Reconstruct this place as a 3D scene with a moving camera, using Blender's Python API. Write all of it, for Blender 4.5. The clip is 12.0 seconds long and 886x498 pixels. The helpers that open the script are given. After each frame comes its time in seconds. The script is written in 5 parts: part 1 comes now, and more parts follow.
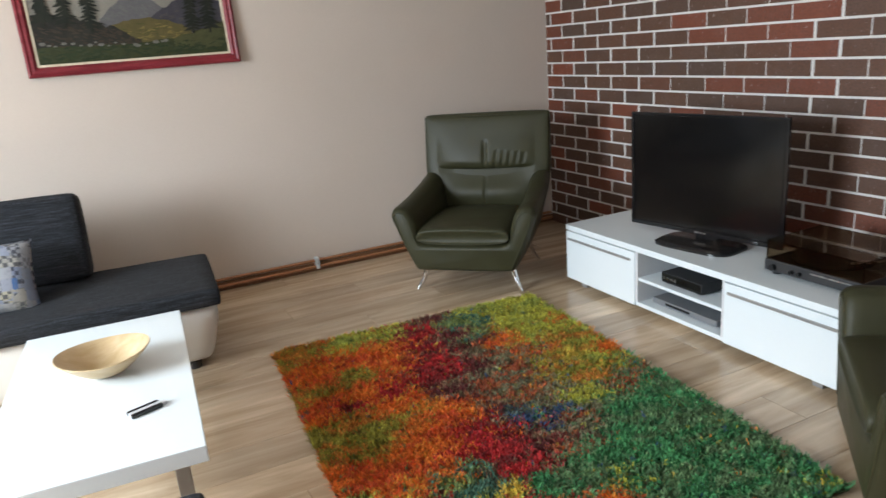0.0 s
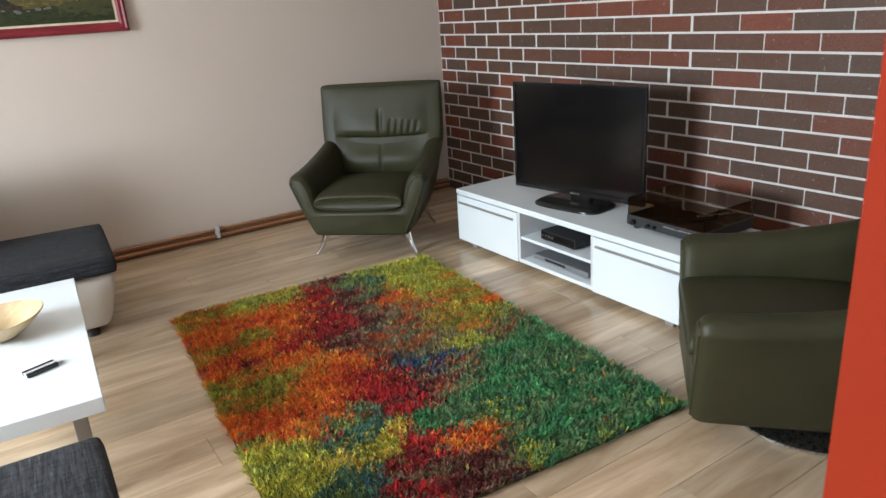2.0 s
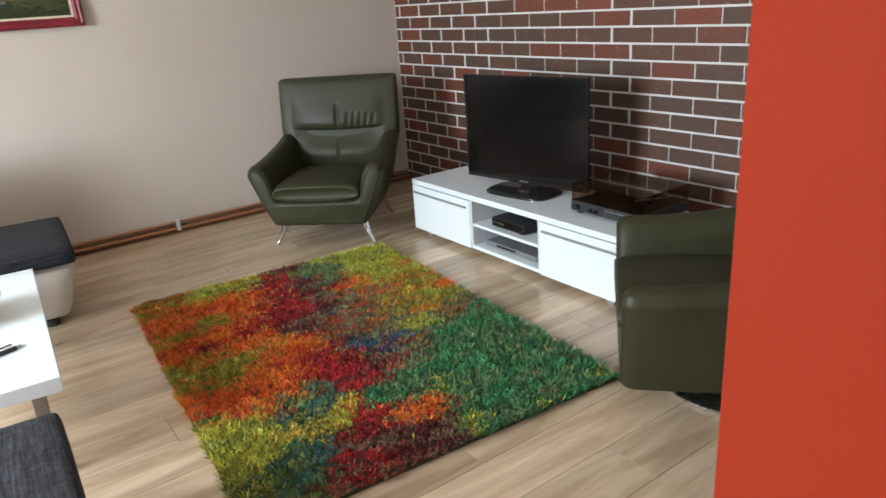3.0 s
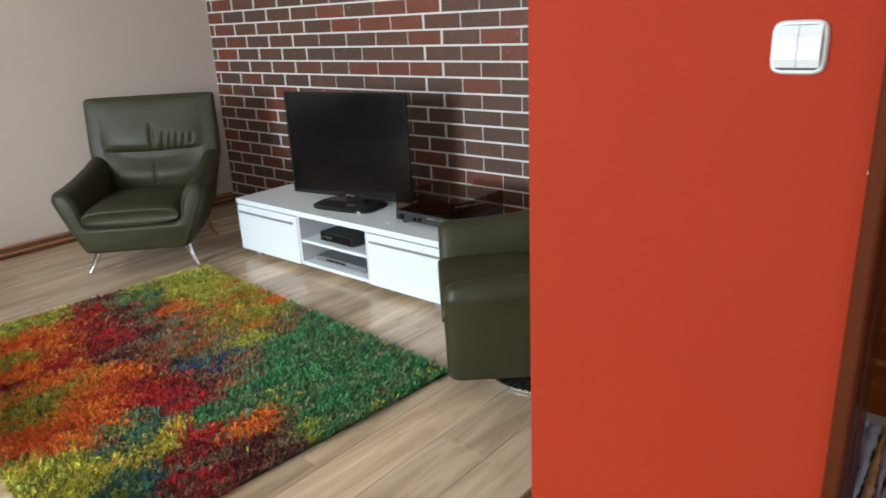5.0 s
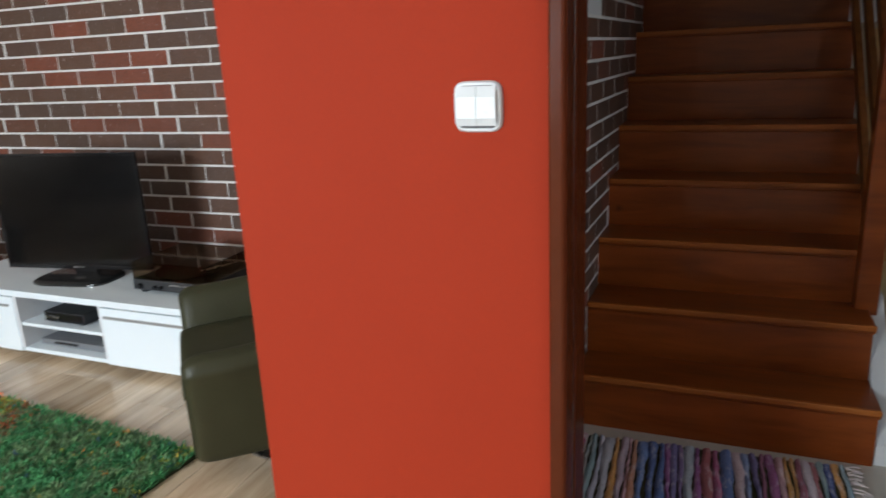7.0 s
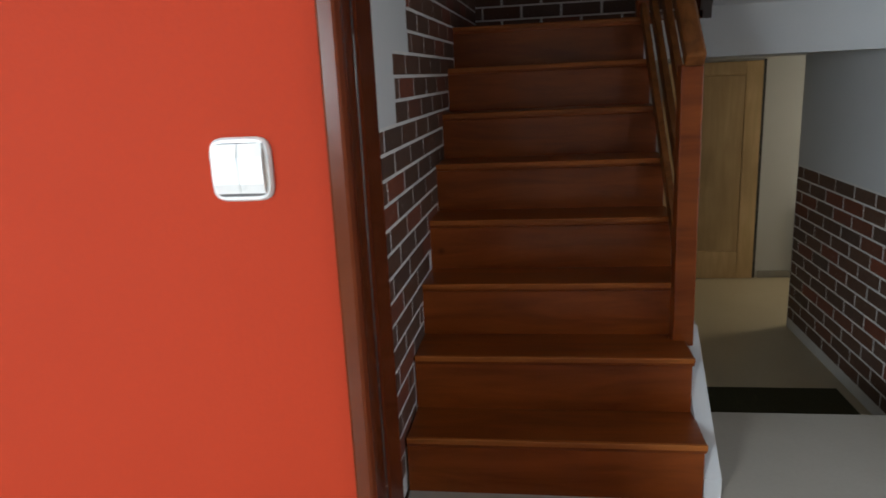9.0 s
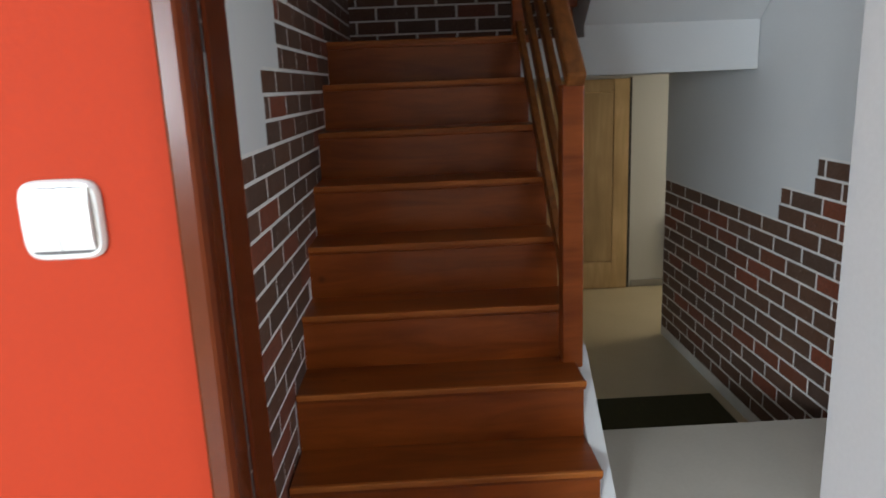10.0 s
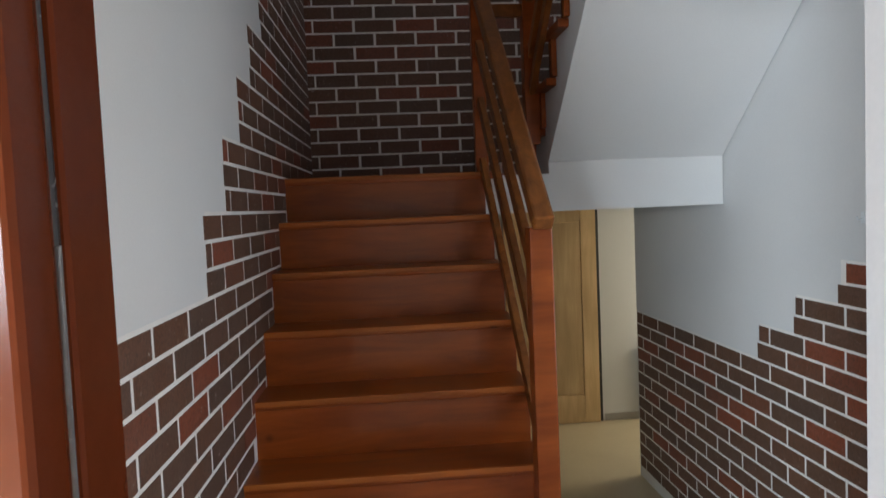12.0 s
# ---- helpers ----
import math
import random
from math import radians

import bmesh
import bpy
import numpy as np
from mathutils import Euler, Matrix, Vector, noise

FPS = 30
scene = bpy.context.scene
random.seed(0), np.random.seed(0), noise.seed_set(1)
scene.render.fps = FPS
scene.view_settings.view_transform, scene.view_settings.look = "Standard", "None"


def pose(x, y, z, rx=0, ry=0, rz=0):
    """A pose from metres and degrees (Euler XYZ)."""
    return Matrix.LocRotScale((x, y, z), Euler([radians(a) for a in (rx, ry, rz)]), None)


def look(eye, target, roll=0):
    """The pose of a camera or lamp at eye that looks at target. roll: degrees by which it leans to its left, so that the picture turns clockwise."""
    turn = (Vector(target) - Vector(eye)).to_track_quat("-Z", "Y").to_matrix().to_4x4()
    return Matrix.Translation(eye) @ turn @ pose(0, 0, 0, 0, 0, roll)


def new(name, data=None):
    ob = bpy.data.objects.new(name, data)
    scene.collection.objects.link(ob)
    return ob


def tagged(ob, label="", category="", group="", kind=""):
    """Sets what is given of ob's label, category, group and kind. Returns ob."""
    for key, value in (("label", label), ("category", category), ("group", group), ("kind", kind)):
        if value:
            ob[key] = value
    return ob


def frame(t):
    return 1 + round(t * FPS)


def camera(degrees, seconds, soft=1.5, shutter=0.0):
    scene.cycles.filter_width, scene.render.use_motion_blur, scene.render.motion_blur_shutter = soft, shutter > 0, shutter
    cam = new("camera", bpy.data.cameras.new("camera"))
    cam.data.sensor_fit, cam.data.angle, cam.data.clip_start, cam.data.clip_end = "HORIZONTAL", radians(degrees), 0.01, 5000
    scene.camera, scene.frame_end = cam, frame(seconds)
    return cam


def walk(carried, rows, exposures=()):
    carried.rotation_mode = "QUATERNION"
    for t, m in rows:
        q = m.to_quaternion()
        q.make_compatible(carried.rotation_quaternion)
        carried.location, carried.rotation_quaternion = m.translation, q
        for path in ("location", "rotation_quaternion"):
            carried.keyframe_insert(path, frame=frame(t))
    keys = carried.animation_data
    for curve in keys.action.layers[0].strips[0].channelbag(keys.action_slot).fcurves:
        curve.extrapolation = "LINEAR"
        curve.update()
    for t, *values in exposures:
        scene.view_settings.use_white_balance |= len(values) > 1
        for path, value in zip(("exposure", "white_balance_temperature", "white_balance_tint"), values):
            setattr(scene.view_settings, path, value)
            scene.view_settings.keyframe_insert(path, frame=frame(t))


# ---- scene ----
cam = camera(64.65, 12.0, soft=1.5, shutter=0.5)
# seconds, place, then tilt, roll and heading in degrees
ROWS = [
    (0.0, 0.000, 0.000, 1.360, 73.56, 4.45, -26.59),
    (0.5, -0.014, -0.021, 1.356, 73.58, 3.73, -30.92),
    (1.0, -0.012, -0.056, 1.357, 73.04, 3.27, -34.62),
    (1.5, 0.001, -0.118, 1.351, 71.17, 3.43, -34.43),
    (2.0, -0.001, -0.235, 1.364, 70.81, 3.73, -33.59),
    (2.5, -0.001, -0.337, 1.366, 70.54, 3.89, -34.19),
    (4.5, -0.028, -0.462, 1.309, 71.04, 2.46, -46.33),
    (5.0, -0.034, -0.487, 1.312, 71.57, 2.67, -49.77),
    (5.5, -0.035, -0.510, 1.312, 72.26, 2.77, -53.09),
    (6.0, -0.014, -0.523, 1.313, 72.89, 3.04, -57.16),
    (6.5, 0.032, -0.535, 1.318, 73.43, 2.73, -62.91),
    (7.0, 0.089, -0.555, 1.326, 74.38, 2.61, -68.38),
    (7.5, 0.138, -0.560, 1.324, 75.33, 2.57, -72.89),
    (9.5, 0.413, -0.555, 1.350, 76.21, 2.40, -86.82),
    (10.0, 0.480, -0.540, 1.357, 76.86, 2.29, -92.19),
    (10.5, 0.531, -0.544, 1.368, 78.73, 2.81, -95.07),
    (11.0, 0.594, -0.551, 1.383, 82.05, 3.11, -95.25),
    (11.5, 0.648, -0.565, 1.404, 84.27, 2.89, -94.79),
    (12.0, 0.675, -0.576, 1.417, 86.60, 2.43, -94.77),
]
EXPOSURES = [(0.0, 0.0), (2.0, 0.1), (5.0, 0.15), (6.5, 0.0), (7.7, 0.05), (9.5, 0.5), (10.5, 1.05), (12.0, 1.3)]
walk(cam, [(t, pose(x, y, z, rx, ry, rz)) for t, x, y, z, rx, ry, rz in ROWS], EXPOSURES)

# ---- light ----
world = bpy.data.worlds.new("sky")
scene.world = world
world.use_nodes = True
wn = world.node_tree.nodes
sky = wn.new("ShaderNodeTexSky")
sky.sky_type = 'NISHITA'
sky.sun_disc = False
sky.sun_elevation, sky.sun_rotation = radians(40), radians(150)
wn["Background"].inputs[1].default_value = 0.1
world.node_tree.links.new(sky.outputs[0], wn["Background"].inputs[0])


def window_light(name, place, target, w, h, power, colour):
    d = bpy.data.lights.new(name, 'AREA')
    d.shape, d.size, d.size_y, d.energy, d.color = 'RECTANGLE', w, h, power, colour
    ob = new(name, d)
    ob.matrix_world = look(place, target)
    return ob


window_light("window_daylight", (-2.93, 2.0, 1.5), (-0.6, 1.75, -0.5), 1.5, 1.4, 272, (0.80, 0.91, 1.0))
window_light("rear_window_daylight", (-1.9, -2.93, 1.55), (-1.5, 0.0, 0.5), 1.5, 1.35, 28, (0.80, 0.91, 1.0))
window_light("entrance_daylight", (1.96, -2.26, 1.28), (1.55, -0.3, 1.28), 0.7, 1.6, 4.4, (0.84, 0.92, 1.0))
window_light("landing_window_daylight", (3.5, -2.2, 3.65), (4.9, -0.8, 2.9), 0.75, 0.95, 1.8, (1.0, 0.96, 0.92))
window_light("lower_hall_daylight", (5.8, -3.9, 1.0), (5.6, -2.4, -0.2), 0.8, 0.9, 9.0, (1.0, 0.88, 0.66))

# ---- materials ----


def nodes_of(name):
    m = bpy.data.materials.new(name)
    m.use_nodes = True
    nt = m.node_tree
    return m, nt, nt.nodes["Principled BSDF"]


def node(nt, kind, **props):
    n = nt.nodes.new(kind)
    for k, v in props.items():
        if k in n.inputs:
            n.inputs[k].default_value = v
    return n


def coords(nt, scale=(1, 1, 1)):
    tc = nt.nodes.new("ShaderNodeTexCoord")
    mp = nt.nodes.new("ShaderNodeMapping")
    mp.inputs["Scale"].default_value = scale
    nt.links.new(tc.outputs["Object"], mp.inputs["Vector"])
    return mp.outputs[0]


def ramp(nt, src, stops):
    r = nt.nodes.new("ShaderNodeValToRGB")
    els = r.color_ramp.elements
    while len(els) < len(stops):
        els.new(0.5)
    for e, (p, c) in zip(els, stops):
        e.position, e.color = p, (*c, 1)
    nt.links.new(src, r.inputs[0])
    return r.outputs[0]


def noise_at(nt, vec, scale, detail=4.0, rough=0.55, distort=0.0):
    n = node(nt, "ShaderNodeTexNoise", Scale=scale, Detail=detail, Roughness=rough, Distortion=distort)
    nt.links.new(vec, n.inputs["Vector"])
    return n.outputs["Fac"]


def mix(nt, a, b, fac, mode='MIX'):
    n = nt.nodes.new("ShaderNodeMix")
    n.data_type, n.blend_type = 'RGBA', mode
    for slot, v in ((6, a), (7, b)):
        if isinstance(v, tuple):
            n.inputs[slot].default_value = (*v, 1)
        else:
            nt.links.new(v, n.inputs[slot])
    if isinstance(fac, float):
        n.inputs[0].default_value = fac
    else:
        nt.links.new(fac, n.inputs[0])
    return n.outputs[2]


def bump(nt, bsdf, height, strength, distance=0.002):
    b = nt.nodes.new("ShaderNodeBump")
    b.inputs["Strength"].default_value, b.inputs["Distance"].default_value = strength, distance
    nt.links.new(height, b.inputs["Height"])
    nt.links.new(b.outputs[0], bsdf.inputs["Normal"])


def simple(name, dark, light, rough=0.5, metal=0.0, scale=6.0, fine=90.0, relief=0.15, spread=0.05):
    """Two tones mixed by a broad and a fine noise, with a fine relief."""
    m, nt, b = nodes_of(name)
    v = coords(nt)
    broad, grain = noise_at(nt, v, scale), noise_at(nt, v, fine, 6.0)
    both = mix(nt, broad, grain, 0.4)
    nt.links.new(ramp(nt, both, [(0.3, dark), (0.7, light)]), b.inputs["Base Color"])
    r = ramp(nt, grain, [(0.2, (rough - spread,) * 3), (0.8, (rough + spread,) * 3)])
    nt.links.new(r, b.inputs["Roughness"])
    b.inputs["Metallic"].default_value = metal
    b.inputs["Specular IOR Level"].default_value = 0.5 if rough < 0.55 else 0.2
    if relief:
        bump(nt, b, grain, relief)
    return m


def wood(name, dark, light, axis=0, stretch=14.0, scale=2.2, rough=0.4, knots=False, coat=0.0, relief=0.15, patchy=0.6):
    """Long grain along one axis, different on every piece."""
    m, nt, b = nodes_of(name)
    s = [stretch, stretch, stretch]
    s[axis] = 1.0
    tc = nt.nodes.new("ShaderNodeTexCoord")
    info = nt.nodes.new("ShaderNodeObjectInfo")
    off = nt.nodes.new("ShaderNodeVectorMath")
    off.operation = 'SCALE'
    off.inputs[0].default_value = (17.0, 9.0, 23.0)
    nt.links.new(info.outputs["Random"], off.inputs["Scale"])
    add = nt.nodes.new("ShaderNodeVectorMath")
    nt.links.new(tc.outputs["Object"], add.inputs[0])
    nt.links.new(off.outputs[0], add.inputs[1])
    mp = nt.nodes.new("ShaderNodeMapping")
    mp.inputs["Scale"].default_value = s
    nt.links.new(add.outputs[0], mp.inputs["Vector"])
    grain = noise_at(nt, mp.outputs[0], scale, 8.0, 0.62, 0.6)
    broad = noise_at(nt, add.outputs[0], 2.0, 2.0)
    col = ramp(nt, grain, [(0.3, dark), (0.5, tuple((x + y) / 2 for x, y in zip(dark, light))), (0.68, light)])
    col = mix(nt, col, tuple(x * 0.7 for x in dark), ramp(nt, broad, [(0.45, (0, 0, 0)), (0.8, (patchy,) * 3)]))
    if knots:
        vo = node(nt, "ShaderNodeTexVoronoi", Scale=3.2)
        nt.links.new(add.outputs[0], vo.inputs["Vector"])
        k = ramp(nt, vo.outputs["Distance"], [(0.015, (0.7, 0.7, 0.7)), (0.06, (0, 0, 0))])
        col = mix(nt, col, tuple(x * 0.35 for x in dark), k)
    tone = ramp(nt, info.outputs["Random"], [(0.0, (0.8, 0.8, 0.8)), (1.0, (1.12, 1.12, 1.12))])
    col = mix(nt, col, tone, 1.0, 'MULTIPLY')
    nt.links.new(col, b.inputs["Base Color"])
    nt.links.new(ramp(nt, grain, [(0.2, (rough - 0.07,) * 3), (0.8, (rough + 0.08,) * 3)]), b.inputs["Roughness"])
    b.inputs["Coat Weight"].default_value = coat
    b.inputs["Specular IOR Level"].default_value = 0.3
    bump(nt, b, grain, relief, 0.001)
    return m


def brick_material(name, browns, reds):
    """Each brick has its own tone, with scuffs and pale lime marks."""
    m, nt, b = nodes_of(name)
    info = nt.nodes.new("ShaderNodeObjectInfo")
    geo = nt.nodes.new("ShaderNodeNewGeometry")
    s = nt.nodes.new("ShaderNodeMath")
    s.operation = 'ADD'
    nt.links.new(info.outputs["Random"], s.inputs[0])
    nt.links.new(geo.outputs["Random Per Island"], s.inputs[1])
    fr = nt.nodes.new("ShaderNodeMath")
    fr.operation = 'FRACT'
    nt.links.new(s.outputs[0], fr.inputs[0])
    stops = [(0.0, browns[0]), (0.3, browns[1]), (0.58, browns[2]), (0.74, browns[1]), (0.82, reds[0]), (1.0, reds[1])]
    tone = ramp(nt, fr.outputs[0], stops)
    pos = geo.outputs["Position"]
    fine, broad = noise_at(nt, pos, 120.0, 5.0), noise_at(nt, pos, 14.0, 5.0)
    tone = mix(nt, tone, (0.6, 0.6, 0.6), ramp(nt, broad, [(0.35, (0.0, 0.0, 0.0)), (0.75, (0.03, 0.03, 0.03))]))
    tone = mix(nt, tone, tuple(c * 0.45 for c in browns[0]), ramp(nt, fine, [(0.3, (0.6, 0.6, 0.6)), (0.55, (0, 0, 0))]))
    marks = noise_at(nt, pos, 46.0, 8.0, 0.7)
    tone = mix(nt, tone, (0.55, 0.5, 0.47), ramp(nt, marks, [(0.62, (0, 0, 0)), (0.70, (0.5, 0.5, 0.5))]))
    nt.links.new(tone, b.inputs["Base Color"])
    b.inputs["Roughness"].default_value = 0.62
    bump(nt, b, fine, 0.4, 0.002)
    return m


def leather(name, dark, light):
    m, nt, b = nodes_of(name)
    v = coords(nt)
    vo = node(nt, "ShaderNodeTexVoronoi", Scale=260.0)
    nt.links.new(v, vo.inputs["Vector"])
    broad = noise_at(nt, v, 5.0, 5.0)
    nt.links.new(ramp(nt, broad, [(0.3, dark), (0.7, light)]), b.inputs["Base Color"])
    nt.links.new(ramp(nt, broad, [(0.3, (0.38,) * 3), (0.7, (0.52,) * 3)]), b.inputs["Roughness"])
    b.inputs["Specular IOR Level"].default_value = 0.28
    folds = noise_at(nt, v, 9.0, 3.0)
    h = mix(nt, vo.outputs["Distance"], folds, 0.55)
    bump(nt, b, h, 0.25, 0.004)
    return m


def woven(name, dark, light, along=0):
    """Coarse cloth with pale broken threads running along one axis."""
    m, nt, b = nodes_of(name)
    long_, fine_ = [150, 150, 150], [130, 130, 130]
    long_[along] = 9
    fine_[1 - along] = 30
    a = noise_at(nt, coords(nt, long_), 1.0, 4.0, 0.7)
    c = noise_at(nt, coords(nt, fine_), 1.0, 4.0, 0.7)
    w = mix(nt, a, c, 0.35)
    body = ramp(nt, w, [(0.42, dark), (0.58, tuple(0.5 * x for x in light)), (0.66, light)])
    nt.links.new(body, b.inputs["Base Color"])
    b.inputs["Roughness"].default_value = 0.95
    bump(nt, b, w, 0.6, 0.003)
    return m


def clear(name, tint, rough=0.05):
    m, nt, b = nodes_of(name)
    b.inputs["Base Color"].default_value = (*tint, 1)
    b.inputs["Transmission Weight"].default_value = 1.0
    b.inputs["Roughness"].default_value = rough
    b.inputs["IOR"].default_value = 1.3
    return m


def attr_material(name, attr, rough=0.9):
    m, nt, b = nodes_of(name)
    a = nt.nodes.new("ShaderNodeVertexColor")
    a.layer_name = attr
    nt.links.new(a.outputs[0], b.inputs["Base Color"])
    b.inputs["Roughness"].default_value = rough
    return m


CREAM = simple("cream_wall_paint", (0.59, 0.505, 0.435), (0.645, 0.555, 0.485), 0.85, scale=1.2, fine=160, relief=0.12)
WHITE_WALL = simple("white_wall_paint", (0.59, 0.60, 0.605), (0.65, 0.66, 0.665), 0.85, scale=1.3, fine=160, relief=0.12)
ORANGE = simple("orange_wall_paint", (0.290, 0.0240, 0.0058), (0.335, 0.0295, 0.0076), 0.75, scale=1.0, fine=140, relief=0.18)
CEIL = simple("white_ceiling_paint", (0.78, 0.78, 0.76), (0.82, 0.82, 0.8), 0.9, scale=1.5, relief=0.05)
MORTAR = simple("pale_mortar", (0.66, 0.64, 0.62), (0.78, 0.77, 0.75), 0.9, scale=9, fine=200, relief=0.4)
BRICK = brick_material("brown_red_brick", [(0.100, 0.051, 0.031), (0.124, 0.051, 0.027), (0.086, 0.048, 0.033)], [(0.160, 0.044, 0.021), (0.215, 0.050, 0.021)])
LAMINATE = wood("pale_oak_laminate", (0.43, 0.295, 0.18), (0.80, 0.625, 0.445), axis=0, stretch=9, scale=1.3, rough=0.20, relief=0.05, patchy=0.25)
LAMINATE.node_tree.nodes["Principled BSDF"].inputs["Specular IOR Level"].default_value = 0.5
STAIR_WOOD = wood("red_brown_stained_wood", (0.165, 0.0315, 0.0045), (0.320, 0.0760, 0.0108), axis=1, stretch=8, scale=1.7, rough=0.34, knots=True, coat=0.12, relief=0.08, patchy=0.4)
PALE_EDGE_WOOD = wood("pale_red_brown_wood", (0.28, 0.074, 0.012), (0.44, 0.138, 0.026), axis=1, stretch=8, scale=1.7, rough=0.4, relief=0.08, patchy=0.2)
RAIL_WOOD = wood("brown_stained_rail_wood", (0.15, 0.045, 0.009), (0.32, 0.115, 0.028), axis=0, stretch=9, scale=2.4, rough=0.35)
DOOR_BROWN = simple("dark_brown_gloss_enamel", (0.070, 0.0150, 0.0050), (0.092, 0.0205, 0.0075), 0.20, scale=3, fine=45, relief=0.04, spread=0.03)
DOOR_BROWN.node_tree.nodes["Principled BSDF"].inputs["Specular IOR Level"].default_value = 0.13
SEAL = simple("grey_rubber_seal", (0.05, 0.05, 0.052), (0.09, 0.09, 0.092), 0.25, scale=30, fine=90, relief=0.3)
PINE = wood("pale_pine", (0.50, 0.34, 0.17), (0.66, 0.47, 0.26), axis=2, stretch=10, scale=2.0, rough=0.4, knots=True)
BASEBOARD = wood("brown_skirting_wood", (0.16, 0.075, 0.035), (0.28, 0.14, 0.07), axis=0, stretch=12, scale=3, rough=0.4)
COPPER = simple("painted_copper_pipe", (0.36, 0.16, 0.075), (0.46, 0.215, 0.10), 0.4, metal=0.25, scale=12, relief=0.0)
GLOSS_WHITE = simple("white_gloss_lacquer", (0.80, 0.86, 0.89), (0.83, 0.89, 0.92), 0.12, scale=2, relief=0.0, spread=0.03)
GREY_SHELF = simple("pale_grey_board", (0.62, 0.63, 0.65), (0.7, 0.71, 0.73), 0.35, scale=4, relief=0.05)
STEEL = simple("brushed_steel", (0.5, 0.5, 0.5), (0.62, 0.62, 0.62), 0.28, metal=1.0, scale=20, relief=0.0)
SILVER = simple("pale_silver_plastic", (0.62, 0.63, 0.65), (0.7, 0.71, 0.73), 0.35, metal=0.2, scale=20, relief=0.0)
CHROME = simple("polished_chrome", (0.75, 0.75, 0.76), (0.82, 0.82, 0.83), 0.08, metal=1.0, scale=20, relief=0.0, spread=0.02)
BLACK_GLOSS = simple("black_gloss_plastic", (0.008, 0.008, 0.009), (0.012, 0.012, 0.013), 0.15, scale=5, relief=0.0)
SCREEN = simple("dark_screen_glass", (0.0055, 0.005, 0.005), (0.0075, 0.0068, 0.0068), 0.14, scale=2, relief=0.0, spread=0.02)
SCREEN.node_tree.nodes["Principled BSDF"].inputs["Specular IOR Level"].default_value = 0.45
BLACK_MATT = simple("black_matt_plastic", (0.018, 0.018, 0.019), (0.028, 0.028, 0.03), 0.5, scale=8, relief=0.1)
LEATHER = leather("olive_green_leather", (0.032, 0.0307, 0.0140), (0.043, 0.0415, 0.0195))
SOFA_CLOTH = woven("charcoal_woven_cloth", (0.002, 0.0024, 0.0035), (0.038, 0.042, 0.054))
STOOL_CLOTH = woven("charcoal_stool_cloth", (0.0035, 0.004, 0.006), (0.085, 0.09, 0.105), 1)
SOFA_WHITE = leather("off_white_leatherette", (0.66, 0.64, 0.60), (0.72, 0.70, 0.66))
SMOKED = clear("smoked_acrylic", (0.62, 0.51, 0.39))
SWITCH = simple("white_switch_plastic", (0.60, 0.64, 0.66), (0.64, 0.68, 0.70), 0.3, scale=10, relief=0.0)
BAMBOO = wood("pale_bamboo", (0.60, 0.42, 0.22), (0.78, 0.61, 0.39), axis=0, stretch=6, scale=4, rough=0.35)
TILE = simple("beige_floor_tile", (0.42, 0.385, 0.325), (0.49, 0.455, 0.395), 0.35, scale=3, fine=60, relief=0.05)
LOWER_FLOOR = simple("beige_lino", (0.50, 0.42, 0.28), (0.58, 0.50, 0.35), 0.4, scale=2, fine=50, relief=0.05)
MAT_GREEN = woven("dark_olive_matting", (0.035, 0.034, 0.010), (0.085, 0.076, 0.024))
RED_FRAME = wood("dark_red_painted_wood", (0.15, 0.014, 0.020), (0.24, 0.030, 0.038), axis=0, stretch=6, scale=5, rough=0.35)
INNER_FRAME = simple("cream_gilt_slip", (0.55, 0.46, 0.33), (0.66, 0.58, 0.44), 0.5, scale=20, relief=0.2)
GREY_LEG = simple("grey_metal_paint", (0.30, 0.29, 0.28), (0.36, 0.35, 0.34), 0.4, metal=0.3, scale=12, relief=0.0)

# ---- mesh helpers ----


def part(name, bm, material, parent=None, label="", at=None):
    """One mesh object from a bmesh, under a thing or a part when a parent is given."""
    me = bpy.data.meshes.new(name)
    bm.normal_update()
    bm.to_mesh(me)
    bm.free()
    if material:
        me.materials.append(material)
    ob = new(name, me)
    if parent:
        ob.parent = parent
    if at is not None:
        ob.matrix_local = at
    if label:
        tagged(ob, label)
    return ob


def thing(name, m, label, category, group="", kind=""):
    ob = new(name)
    ob.matrix_world = m
    ob.empty_display_size = 0.1
    return tagged(ob, label, category, group, kind)


def smooth(ob, angle=0.6):
    for p in ob.data.polygons:
        p.use_smooth = True
    ob.data.set_sharp_from_angle(angle=angle)
    return ob


def box(x0, x1, y0, y1, z0, z1, bevel=0.0, segs=2, bm=None):
    own = bmesh.new()
    bmesh.ops.create_cube(own, size=1.0)
    for v in own.verts:
        v.co = Vector(((x0 + x1) / 2 + v.co.x * (x1 - x0), (y0 + y1) / 2 + v.co.y * (y1 - y0), (z0 + z1) / 2 + v.co.z * (z1 - z0)))
    if bevel:
        bmesh.ops.bevel(own, geom=own.edges[:], offset=bevel, segments=segs, profile=0.5, affect='EDGES')
    if bm is None:
        return own
    me = bpy.data.meshes.new("tmp")
    own.to_mesh(me)
    own.free()
    bm.from_mesh(me)
    bpy.data.meshes.remove(me)
    return bm


